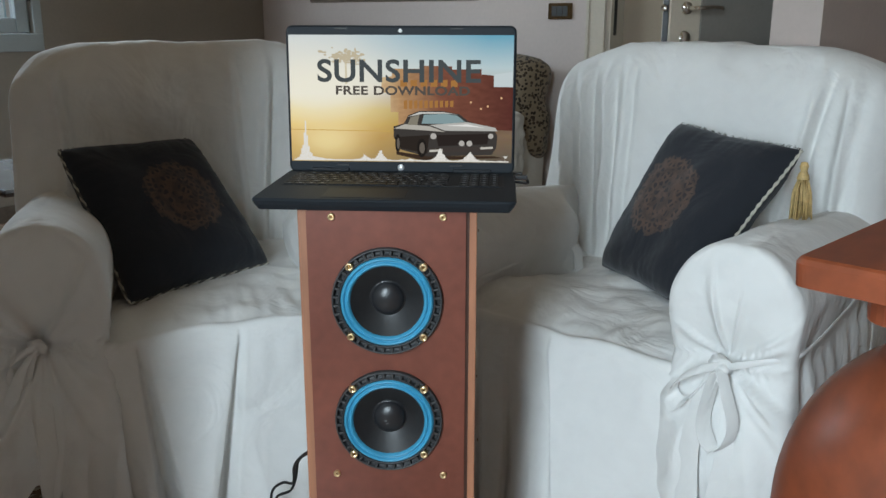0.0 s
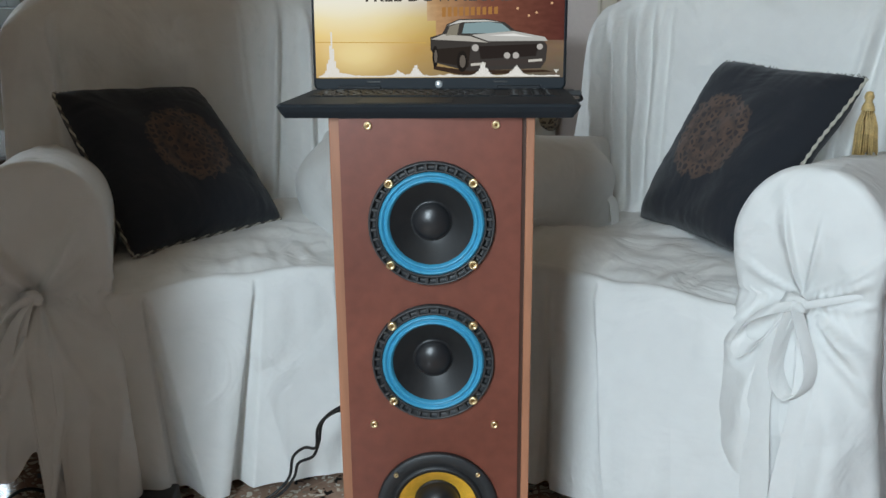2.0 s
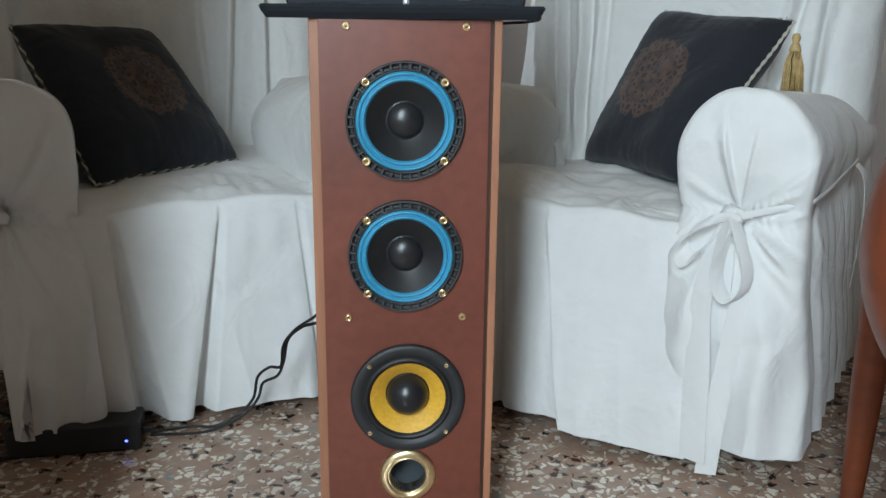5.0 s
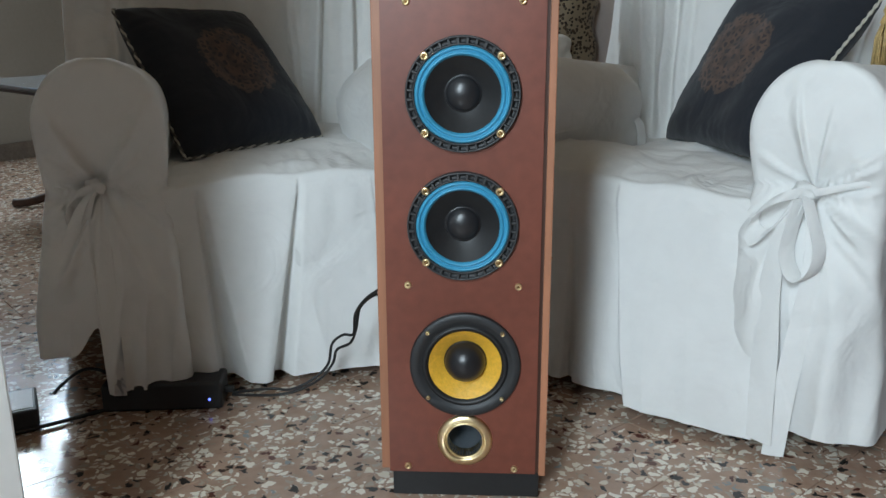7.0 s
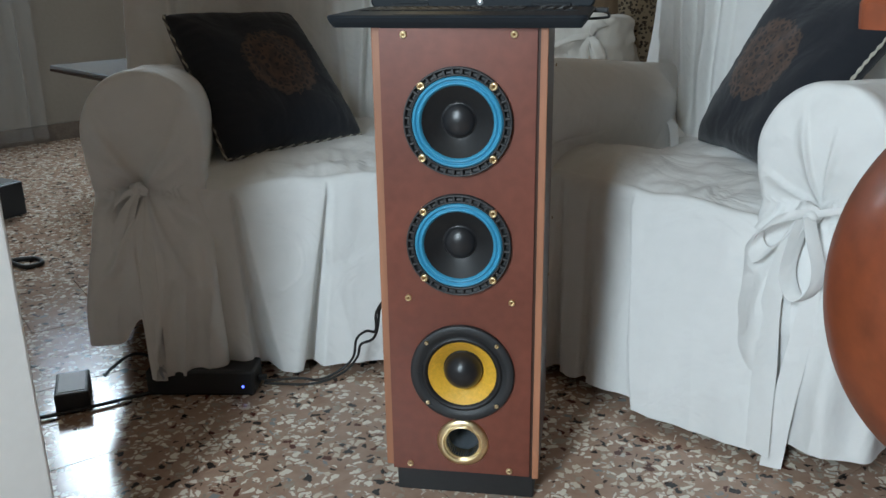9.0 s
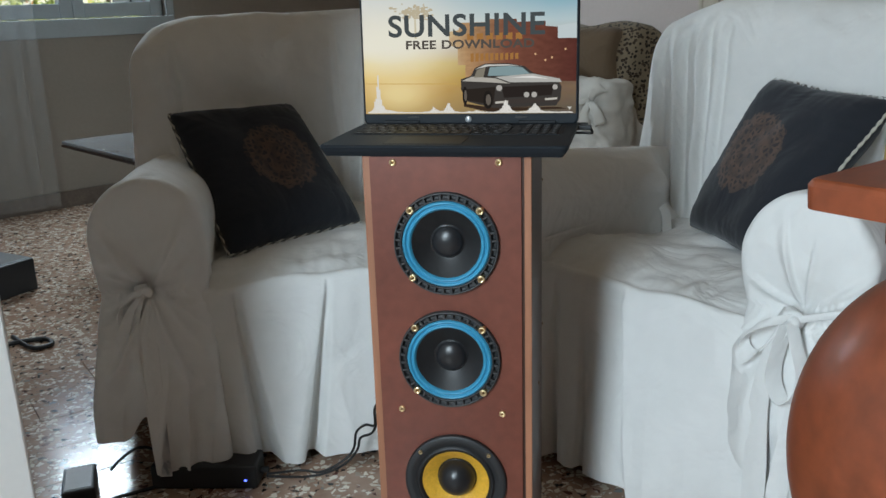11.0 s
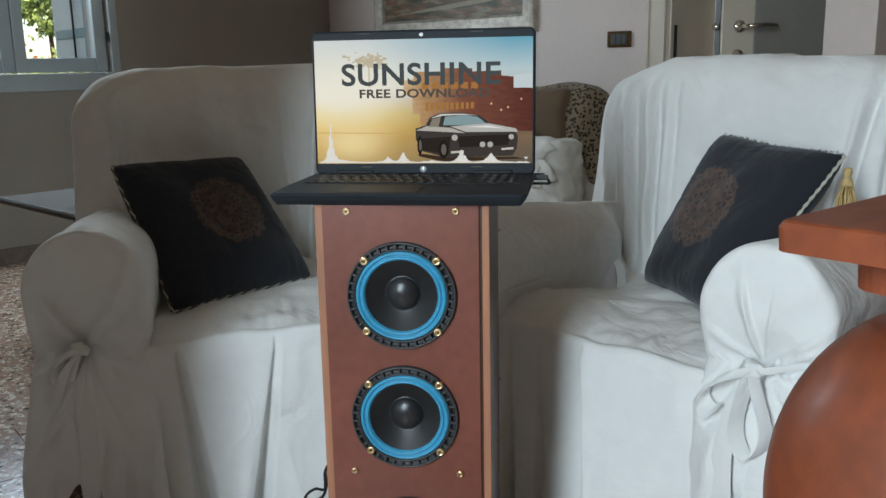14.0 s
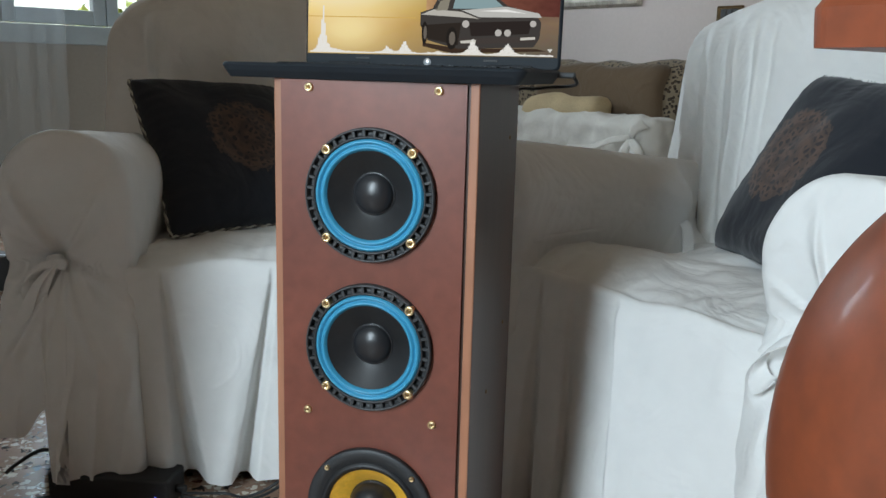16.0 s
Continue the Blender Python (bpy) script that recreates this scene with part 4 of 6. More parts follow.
def bow(parent, x, y, z, seed, long_ends):
    """A tie knotted round the arm: knot, loops, hanging ends and the band going round."""
    knot = part("tie_knot", knot_mesh(seed), WHITE_COTTON, parent, "knotted cotton tie", place=pose(x, y, z, 80, 25, 0))
    knot.scale = (1.1, 0.80, 0.80) if long_ends else (0.9, 0.7, 0.65)

    def add(name, keys, w0, w1, tilt, label=""):
        pts = spline([(x + a, y + b, z + c) for a, b, c in keys], 7)
        m = len(pts)
        part(name, strip(pts, [w0 + (w1 - w0) * min(1.0, 1.6 * k / m) for k in range(m)], 0.0015, tilt), WHITE_COTTON, parent, label).data.set_sharp_from_angle(angle=radians(60))
    if long_ends:
        add("tie_loop", [(0.004, -0.012, -0.004), (0.018, -0.026, -0.030), (0.036, -0.034, -0.075), (0.034, -0.036, -0.108), (0.016, -0.036, -0.130), (0.000, -0.034, -0.122), (-0.012, -0.030, -0.090), (-0.008, -0.022, -0.040), (-0.002, -0.014, -0.006)], 0.020, 0.030, (0.50, 0.85, 0.12), "open ribbon loop")
        add("tie_loop", [(-0.004, -0.012, 0.0), (-0.030, -0.026, -0.008), (-0.058, -0.022, -0.030), (-0.074, -0.014, -0.062), (-0.060, -0.018, -0.078), (-0.034, -0.020, -0.052), (-0.010, -0.012, -0.010)], 0.022, 0.036, (0.55, 0.25, 0.80), "flattened ribbon loop")
        add("tie_end", [(-0.006, -0.010, -0.008), (-0.022, -0.020, -0.06), (-0.030, -0.032, -0.14), (-0.024, -0.044, -0.24), (-0.020, -0.052, -0.33), (-0.016, -0.056, -0.405)], 0.020, 0.046, (1, -0.25, 0), "long hanging ribbon end")
        add("tie_end", [(0.006, -0.010, -0.008), (0.022, -0.016, -0.06), (0.026, -0.024, -0.13), (0.020, -0.034, -0.22), (0.012, -0.044, -0.32), (0.006, -0.050, -0.426)], 0.016, 0.034, (1, 0.35, 0), "long hanging ribbon end")
        add("tie_band", [(0.008, -0.006, 0.0), (0.045, 0.010, 0.010), (0.080, 0.022, 0.020), (0.104, 0.042, 0.026), (0.1115, 0.08, 0.029), (0.1135, 0.2, 0.030), (0.1145, 0.48, 0.036)], 0.012, 0.008, (0, 0.1, 1))
        add("rear_tie", [(0.118, 0.44, 0.034), (0.134, 0.45, 0.010), (0.142, 0.45, -0.05), (0.140, 0.46, -0.13), (0.136, 0.46, -0.21)], 0.024, 0.036, (0.1, 1, 0.1), "loose ribbon end at the back of the arm")
    else:
        add("tie_loop", [(-0.002, -0.010, 0.0), (-0.026, -0.020, -0.006), (-0.046, -0.020, -0.030), (-0.040, -0.018, -0.052), (-0.014, -0.012, -0.012)], 0.018, 0.022, (0.5, 0.3, 0.8), "crumpled ribbon loop")
        add("tie_end", [(-0.004, -0.010, -0.004), (-0.026, -0.024, -0.032), (-0.044, -0.030, -0.075), (-0.054, -0.032, -0.115)], 0.014, 0.030, (0.9, -0.2, 0.35), "short ribbon end")
        add("tie_end", [(-0.004, -0.010, -0.006), (-0.016, -0.022, -0.040), (-0.028, -0.030, -0.090), (-0.032, -0.034, -0.128)], 0.012, 0.018, (1, 0.1, 0.1), "short ribbon end")


ARM_X = 0.320


def armchair(place, label, seed, pleats, step, creases, tied, knots, slopes, crown, hem_line):
    """tied: with a full bow; knots: height and depth of the tie on the visible arm; slopes of both arms."""
    ch = thing("armchair", place, label, "armchair", "slipcovered armchairs")
    part("back_cover", back_cover(seed, creases), WHITE_COTTON, ch, "draped cover over the backrest")
    part("seat_cover", seat_cover(seed, pleats, step, 0.05 if step else 0.012, crown), WHITE_COTTON, ch, "seat cover with a pleated front skirt")
    for sx, slope in ((-1, slopes[0]), (1, slopes[1])):
        kx, ky, kz = knots
        part("arm_cover", arm_cover(seed + sx, (kx, kz), FOLDS_TIED if tied else FOLDS_CURTAIN, slope, -sx, hem_line), WHITE_COTTON, ch, "gathered cover over the armrest", place=pose(sx * (ARM_X if tied else ARM_X - 0.006), 0, 0))
        bow(ch, sx * ARM_X + kx, ky, kz, seed * 7 + sx, tied)
    return ch


armchair(pose(0.212, 1.517, 0, 0, 0, -37), "armchair in a loose white cotton slipcover with a tied bow", 1.3, [(-0.17, -0.15, 0.010, 0.03), (-0.10, -0.075, 0.006, 0.02)], 0.050, [(-0.31, 0.10, 0.014), (-0.24, 0.05, 0.012), (-0.19, 0.02, 0.007), (0.27, -0.16, 0.016), (0.33, -0.05, 0.014), (-0.37, 0.1, 0.012)], True, (-0.004, -0.026, 0.434), (0.115, 0.085), 0.032, short_hem)
armchair(pose(-0.405, 1.555, 0, 0, 0, 20), "shaded armchair in a creased white cotton slipcover on terrazzo", 4.7, [(0.02, -0.035, 0.013, 0.045), (-0.165, -0.125, 0.020, 0.055), (0.16, 0.20, 0.006, 0.02)], 0.0, [(-0.31, 0.06, 0.008), (0.20, -0.10, 0.014), (0.27, -0.04, 0.014), (0.10, 0.04, 0.006)], False, (-0.012, -0.004, 0.412), (0.085, 0.085), 0.0, open_corner)

# ---------------------------------------------------------------- cushions


def medallion_satin(centre):
    """Black satin with a round gold-thread embroidery in the middle of the face."""
    m = cloth("black_satin_embroidered", (0.022, 0.024, 0.030), 0.35, 400)
    nt = m.node_tree
    b = nt.nodes["Principled BSDF"]
    tc = nt.nodes.new("ShaderNodeTexCoord")
    sep = nt.nodes.new("ShaderNodeSeparateXYZ")
    nt.links.new(tc.outputs["Object"], sep.inputs[0])

    def math2(op, a, bb=None):
        n = nt.nodes.new("ShaderNodeMath")
        n.operation = op
        for sock, v in zip(n.inputs, (a, bb)):
            if v is None:
                continue
            if hasattr(v, "links"):
                nt.links.new(v, sock)
            else:
                sock.default_value = v
        return n.outputs[0]
    r = math2("SQRT", math2("ADD", math2("POWER", math2("SUBTRACT", sep.outputs[0], centre[0]), 2.0), math2("POWER", math2("SUBTRACT", sep.outputs[1], centre[1]), 2.0)))
    nz = nt.nodes.new("ShaderNodeTexNoise")
    nz.inputs["Scale"].default_value, nz.inputs["Detail"].default_value = 55, 3
    nt.links.new(tc.outputs["Object"], nz.inputs["Vector"])
    r2 = math2("ADD", r, math2("MULTIPLY", math2("SUBTRACT", nz.outputs[0], 0.5), 0.045))
    vor = nt.nodes.new("ShaderNodeTexVoronoi")
    vor.feature, vor.inputs["Scale"].default_value = "DISTANCE_TO_EDGE", 75
    nt.links.new(tc.outputs["Object"], vor.inputs["Vector"])
    disc = math2("LESS_THAN", r2, 0.090)
    ringed = math2("ADD", 0.55, math2("MULTIPLY", math2("SINE", math2("MULTIPLY", r2, 190.0)), 0.22))
    thread = math2("MULTIPLY", disc, math2("MULTIPLY", ringed, math2("LESS_THAN", vor.outputs[0], 0.20)))
    old = b.inputs["Base Color"].links[0].from_socket
    mx = nt.nodes.new("ShaderNodeMix")
    mx.data_type = "RGBA"
    nt.links.new(math2("ADD", math2("MULTIPLY", thread, 0.27), math2("MULTIPLY", disc, 0.055)), mx.inputs[0])
    nt.links.new(old, mx.inputs[6])
    mx.inputs[7].default_value = (0.34, 0.19, 0.115, 1)
    nt.links.new(mx.outputs[2], b.inputs["Base Color"])
    return m


def cushion(corners, label, seed, cord_sides, medal=(0.0, 0.0)):
    """A cushion with drawn-out corners (lower left, lower right, upper left, upper right), face to the front."""
    bl, br, tl, tr = (Vector(c) for c in corners)
    place = frame_from((bl + br + tl + tr) / 4, br - bl + tr - tl, tl - bl + tr - br)
    cu = thing("cushion", place, label, "cushion", "black cushions")
    back = place.inverted()
    bl, br, tl, tr = (back @ c for c in (bl, br, tl, tr))
    n = 64

    def shape(u, v, side):
        a, b = (u + 1) / 2, (v + 1) / 2
        # slack edges: drawn in between the corners and a little wavy
        pu = 1 - 0.060 * (1 - v * v) - 0.016 * wave(v * 2.6, u * 0.4 + seed) * (1 - v * v)
        pv = 1 - 0.060 * (1 - u * u) - 0.020 * wave(u * 2.6, v * 0.4 + seed + 7) * (1 - u * u)
        a, b = 0.5 + (a - 0.5) * pu, 0.5 + (b - 0.5) * pv
        p = (bl * (1 - a) + br * a) * (1 - b) + (tl * (1 - a) + tr * a) * b
        blunt = 1 - 0.035 * (abs(u) * abs(v)) ** 5
        p = Vector((p.x * blunt, p.y * blunt, p.z))
        k = max(0.0, (1 - u ** 4) * (1 - v ** 4))
        p.z += side * 0.058 * k ** 0.55 + 0.008 * wave(u * 2.2, v * 2.2, seed + side) * k
        # puckers running in from the seams
        rim = smoothstep(0.55, 0.95, max(abs(u), abs(v))) * k ** 0.3
        p.z += side * 0.0025 * rim * ridged(wave((u if abs(v) > abs(u) else v) * 7, seed + 3, 0.5 * side))
        return p
    bm = bmesh.new()
    for side in (1, -1):
        surface(lambda i, j: shape(-1 + 2 * i / (n - 1), -1 + 2 * j / (n - 1), side), n, n, bm=bm)
    bmesh.ops.remove_doubles(bm, verts=bm.verts[:], dist=1e-4)
    bmesh.ops.recalc_face_normals(bm, faces=bm.faces[:])
    part("cushion_cover", bm, medallion_satin(medal), cu, "black satin cover with a round gold embroidery")
    sides = {"l": lambda t: shape(-1, t, 1), "r": lambda t: shape(1, t, 1), "b": lambda t: shape(t, -1, 1), "t": lambda t: shape(t, 1, 1)}
    for sd in cord_sides:
        pts = [sides[sd](-1 + 2 * k / 130) for k in range(131)]
        part("cord_strand", tube(pts, 0.0022, 6, twist=0.55, off=0.0018), CORD_LIGHT, cu, "twisted silvery cord")
        part("cord_strand", tube(pts, 0.0022, 6, twist=0.55, off=-0.0018), CORD_DARK if len(cord_sides) > 1 else CORD_LIGHT, cu)
    if "t" not in cord_sides:
        fr = bmesh.new()
        rnd = random.Random(seed)
        for k in range(170):
            p = shape(-1 + 2 * rnd.random(), 1, 1)
            hair = 0.002 + 0.004 * rnd.random() ** 2
            tube([p, p + Vector((0.003 * (rnd.random() - 0.5), hair * 0.6, 0.003 * (rnd.random() - 0.5))), p + Vector((0.007 * (rnd.random() - 0.5), hair, 0.006 * (rnd.random() - 0.5)))], 0.0006, 4, bm=fr)
        part("fringe", fr, CORD_DARK, cu, "short dark fringe", smooth=False)
    return cu


cushion(((-0.621, 1.629, 0.420), (-0.397, 1.942, 0.420), (-0.811, 1.806, 0.709), (-0.612, 2.104, 0.694)), "square black cushion with cord edge and faint embroidery, on the armchair", 2.0, ("l", "b"), (0.020, 0.003))
cushion(((0.362, 1.940, 0.416), (0.462, 1.585, 0.428), (0.530, 1.954, 0.752), (0.694, 1.656, 0.735)), "square black cushion with round gold embroidery, leaning on the armrest", 3.0, ("r",), (-0.026, 0.004))
tas = thing("tassel", pose(0.696, 1.660, 0.708), "straw-gold thread tassel hanging from the cushion corner", "tassel")
part("tassel_head", lathe([(0, 0.0), (0.006, -0.002), (0.0085, -0.010), (0.006, -0.018), (0.010, -0.026), (0.012, -0.034)], 20), GOLD_THREAD, tas)
sk = bmesh.new()
rnd = random.Random(5)
for k in range(60):
    a, r = rnd.random() * 6.283, math.sqrt(rnd.random())
    sx, sy = math.cos(a) * r, math.sin(a) * r
    tube([(sx * 0.008, sy * 0.008, -0.03), (sx * 0.018, sy * 0.018, -0.06), (sx * 0.022 + 0.004 * rnd.random(), sy * 0.022, -0.10 - 0.025 * rnd.random())], 0.0016, 4, bm=sk)
part("tassel_skirt", sk, GOLD_THREAD, tas, "loose gold threads")

# ---------------------------------------------------------------- round-pedestal table
tab = thing("table", pose(0.291, 0.701, 0, 0, 0, 45), "polished reddish cherry table with stepped edge and bulbous leg", "table")
TZ = 0.782


def corner_slab(w, d, z0, z1, inset, r):
    bm = rounded_slab(w - 2 * inset, d - 2 * inset, z1 - z0, r, 0.0015, 6, 0.006)
    bmesh.ops.translate(bm, vec=(w / 2, -d / 2, z0), verts=bm.verts)
    return bm


TABW, TABD = 0.85, 0.90
part("tabletop", corner_slab(TABW, TABD, TZ - 0.026, TZ, 0.0, 0.014), TABLE_WOOD, tab, "thick glossy top board", smooth=False)
part("upper_moulding", corner_slab(TABW, TABD, TZ - 0.058, TZ - 0.026, 0.042, 0.03), TABLE_WOOD, tab, smooth=False)
part("apron", corner_slab(TABW, TABD, TZ - 0.085, TZ - 0.058, 0.066, 0.008), TABLE_WOOD, tab, smooth=False)
bulb = [(0.10, 0.02), (0.14, 0.02), (0.15, 0.05), (0.12, 0.09), (0.075, 0.14), (0.06, 0.22), (0.065, 0.32)]
bulb += [(0.143 * math.sin(t), 0.549 - 0.172 * math.cos(t)) for t in [0.5 + (2.62 - 0.5) * i / 30 for i in range(31)]]
bulb += [(0.068, 0.700), (0.0, 0.700)]
inv = tab.matrix_basis.inverted() @ Vector((0.434, 0.661, 0))
part("leg", lathe(bulb, 80), TABLE_WOOD, tab, "turned bulbous leg", place=Matrix.Translation(inv))
for lx, ly in ((0.72, -0.13), (0.72, -0.77), (0.13, -0.77)):
    part("leg", lathe(bulb, 48), TABLE_WOOD, tab, "turned bulbous leg", place=pose(lx, ly, 0))

# ---------------------------------------------------------------- window, curtain and garden


def upright(name, u0, u1, v0, v1, z0, z1, material, parent, label="", bevel=0.004):
    """A bevelled bar or board in the room's axes, under a thing placed at ROOM."""
    return part(name, box(abs(u1 - u0), abs(v1 - v0), z1 - z0, ((u0 + u1) / 2, -(v0 + v1) / 2, (z0 + z1) / 2), bevel, 2), material, parent, label, smooth=False)


GLASS = bpy.data.materials.new("window_glass")
GLASS.use_nodes = True
gb = GLASS.node_tree.nodes["Principled BSDF"]
gb.inputs["Transmission Weight"].default_value, gb.inputs["Roughness"].default_value, gb.inputs["IOR"].default_value = 1.0, 0.0, 1.02
win = tagged(thing("window_1", ROOM, "two-leaf window, backlit grey put into its paint, with the garden behind", "window"), kind="structure")
fr = upright("window_frame", -0.09, -0.03, WIN_A, WIN_A + 0.012, WIN_Z0, WIN_Z1, WINDOW_BACKLIT, win)
upright("window_frame", -0.09, -0.03, WIN_B - 0.012, WIN_B, WIN_Z0, WIN_Z1, WINDOW_BACKLIT, win)
upright("window_frame", -0.09, -0.03, WIN_A, WIN_B, WIN_Z1 - 0.03, WIN_Z1, WINDOW_BACKLIT, win)
for v0, v1 in ((1.464, 1.918), (1.922, 2.376)):
    sash = upright("sash", -0.066, -0.012, v0, v0 + 0.060, WIN_Z0 + 0.004, WIN_Z1 - 0.032, WINDOW_BACKLIT, win, "window leaf in painted-in backlit grey")
    upright("stile", -0.066, -0.012, v1 - 0.054, v1, WIN_Z0 + 0.004, WIN_Z1 - 0.032, WINDOW_BACKLIT, sash)
    upright("bottom_rail", -0.064, -0.014, v0 + 0.06, v1 - 0.054, WIN_Z0 + 0.004, 0.972, WINDOW_BACKLIT, sash)
    upright("top_rail", -0.064, -0.014, v0 + 0.06, v1 - 0.054, WIN_Z1 - 0.10, WIN_Z1 - 0.032, WINDOW_BACKLIT, sash)
    p = upright("pane", -0.041, -0.037, v0 + 0.058, v1 - 0.052, 0.970, WIN_Z1 - 0.098, GLASS, sash, bevel=0)
    p.visible_shadow = False
upright("catch", -0.012, 0.012, 1.452, 1.462, 1.05, 1.10, STEEL_DARK, win, "small dark catch")
upright("window_apron", -0.004, 0.016, WIN_A - 0.04, WIN_B + 0.04, 0.815, WIN_Z0, WINDOW_BACKLIT, win, "painted board below the window")
upright("casing", -0.004, 0.010, WIN_A - 0.045, WIN_A - 0.001, WIN_Z0, WIN_Z1 + 0.05, WINDOW_BACKLIT, win)
upright("handle", -0.012, 0.02, 1.912, 1.928, 1.36, 1.52, CHROME, win, "slim metal window handle")
shut = tagged(thing("shutter", ROOM, "open grey-green louvred window shutter outside", "shutter"))
SHUT_PAINT = mat("shutter_paint", (0.30, 0.34, 0.34), 0.6, vary=0.1, fine=60)
SHUT_DARK = mat("shutter_green", (0.10, 0.17, 0.18), 0.6, vary=0.1, fine=60)
leaf = part("shutter_board", box(0.62, 0.035, 1.3, (-0.31, 0, 0), 0.004), SHUT_PAINT, shut, smooth=False, place=pose(-0.26, -1.40, 1.56, 0, 0, -7))
for z in (-0.45, 0.0, 0.45):
    part("batten", box(0.50, 0.012, 0.05, (-0.31, -0.022, z), 0.003), SHUT_DARK, leaf, smooth=False)
part("edge_bar", box(0.07, 0.012, 1.28, (-0.04, -0.022, 0), 0.003), SHUT_DARK, leaf, smooth=False)
part("bolt_rod", tube([(-0.24, -0.03, -0.6), (-0.24, -0.03, 0.6)], 0.006, 8), STEEL_DARK, leaf, "thin upright bolt rod")
cur_mat = cloth("sheer_white_voile", (0.85, 0.86, 0.86), 0.2, 900)
ct = cur_mat.node_tree
thin, clear, veil, weave = (ct.nodes.new("ShaderNode" + kind) for kind in ("BsdfTranslucent", "BsdfTransparent", "MixShader", "MixShader"))
thin.inputs[0].default_value = (0.84, 0.87, 0.88, 1)
veil.inputs[0].default_value, weave.inputs[0].default_value = 0.5, 0.76
ct.links.new(ct.nodes["Principled BSDF"].outputs[0], veil.inputs[1])
ct.links.new(thin.outputs[0], veil.inputs[2])
ct.links.new(veil.outputs[0], weave.inputs[1])
ct.links.new(clear.outputs[0], weave.inputs[2])
ct.links.new(weave.outputs[0], ct.nodes["Material Output"].inputs[0])


def curtain():
    nx, nz = 150, 30

    def at(i, j):
        v = 2.14 + 0.70 * i / (nx - 1)
        z = 0.03 + 2.42 * j / (nz - 1)
        return Vector((0.075 + 0.022 * math.sin(i * 0.42 + wave(i * 0.1)) + 0.008 * wave(i * 0.2, z), -v - 0.02 * wave(i * 0.15, z * 0.8), z))
    bm, _ = surface(at, nx, nz)
    return bm


tagged(part("curtain", curtain(), cur_mat, place=ROOM), "thin white voile curtain hanging beside the window", "curtain")
GRASS = mat("lawn", (0.06, 0.10, 0.03), 0.9, vary=0.4, scale=3, fine=40, bump=0.3)
bm = bmesh.new()
bmesh.ops.create_grid(bm, x_segments=8, y_segments=8, size=60)
tagged(part("ground", bm, GRASS, smooth=False, place=pose(-30, 36, -0.16)), "green lawn outside the house", "ground", kind="structure")
LEAF = mat("hedge_leaf", (0.10, 0.17, 0.035), 0.6, vary=0.5, scale=4, fine=30, tint=(0.22, 0.26, 0.06), bump=0)
BLOSSOM = mat("hedge_blossom", (0.55, 0.20, 0.05), 0.6, vary=0.4, bump=0)


def leaves(count, size, fn, seed, name, material, label, category, kind="stuff"):
    rnd = random.Random(seed)
    verts, faces = [], []
    for _ in range(count):
        p = Vector(fn(rnd))
        q = Euler((rnd.random() * 6.3, rnd.random() * 6.3, rnd.random() * 6.3)).to_matrix()
        k = len(verts)
        s = size * (0.6 + 0.8 * rnd.random())
        for c in ((-0.5, 0, 0), (0, -0.32, 0.05), (0.5, 0, 0), (0, 0.32, 0.05)):
            verts.append(p + q @ (Vector(c) * s))
        faces.append((k, k + 1, k + 2, k + 3))
    me = bpy.data.meshes.new(name)
    me.from_pydata(verts, [], faces)
    me.materials.append(material)
    ob = new(name, me)
    ob.matrix_basis = ROOM
    return tagged(ob, label, category, kind=kind)


def hedge_at(rnd):
    v = -1.5 + 9 * rnd.random()
    top = 1.15 + 0.12 * math.sin(v * 5) + 0.1 * math.sin(v * 13)
    return (-4.6 + 0.8 * (rnd.random() - 0.5), -v, -0.1 + (top + 0.1) * rnd.random() ** 0.7)


leaves(9000, 0.09, hedge_at, 1, "hedge", LEAF, "sunlit green garden hedge outside the window", "hedge")
leaves(160, 0.07, lambda r: (-4.15 - 0.5 * r.random(), -(-1.5 + 9 * r.random()), 0.95 + 0.3 * r.random()), 2, "blossom", BLOSSOM, "orange blossom on the garden hedge", "flowers")
tree = tagged(thing("garden_tree", ROOM @ pose(-7.0, 1.26, -0.15), "small leafy green tree in the garden", "tree"))
part("trunk", tube(spline([(0, 0, 0), (0.05, 0.02, 0.5), (-0.04, 0.05, 1.1), (0.02, 0, 1.9)], 5), 0.03, 8), DARK_WOOD, tree)
crown = bmesh.new()
rnd = random.Random(8)
for _ in range(1600):
    d = Vector((rnd.gauss(0, 1), rnd.gauss(0, 1), rnd.gauss(0, 1))).normalized() * (0.25 + 0.75 * rnd.random() ** 0.4)
    p = Vector((d.x * 0.36, d.y * 0.36, 1.86 + d.z * 0.36)) + Vector((0.07 * math.sin(d.z * 7), 0.07 * math.sin(d.x * 9), 0.05 * math.sin(d.y * 8)))
    q = Euler((rnd.random() * 6, rnd.random() * 6, rnd.random() * 6)).to_matrix()
    crown.faces.new([crown.verts.new(p + q @ (Vector(c) * 0.075)) for c in ((-0.5, 0, 0), (0, -0.3, 0), (0.5, 0, 0), (0, 0.3, 0))])
part("crown", crown, LEAF, tree, smooth=False)
HOUSE = mat("pale_render", (0.62, 0.58, 0.54), 0.9, vary=0.06, scale=2, fine=40)
house = tagged(thing("neighbour_house", ROOM @ pose(-13, -4.6, -0.15), "pale rendered house beyond the hedge", "house"))
part("house_wall", box(5, 5, 5.5, (0, 0, 2.75), 0.02), HOUSE, house, smooth=False)
part("house_roof", prism([(-2.9, 5.5), (2.9, 5.5), (0, 6.9)], 5.6), mat("roof_tile", (0.30, 0.12, 0.07), 0.8, vary=0.3, scale=6), house, smooth=False)

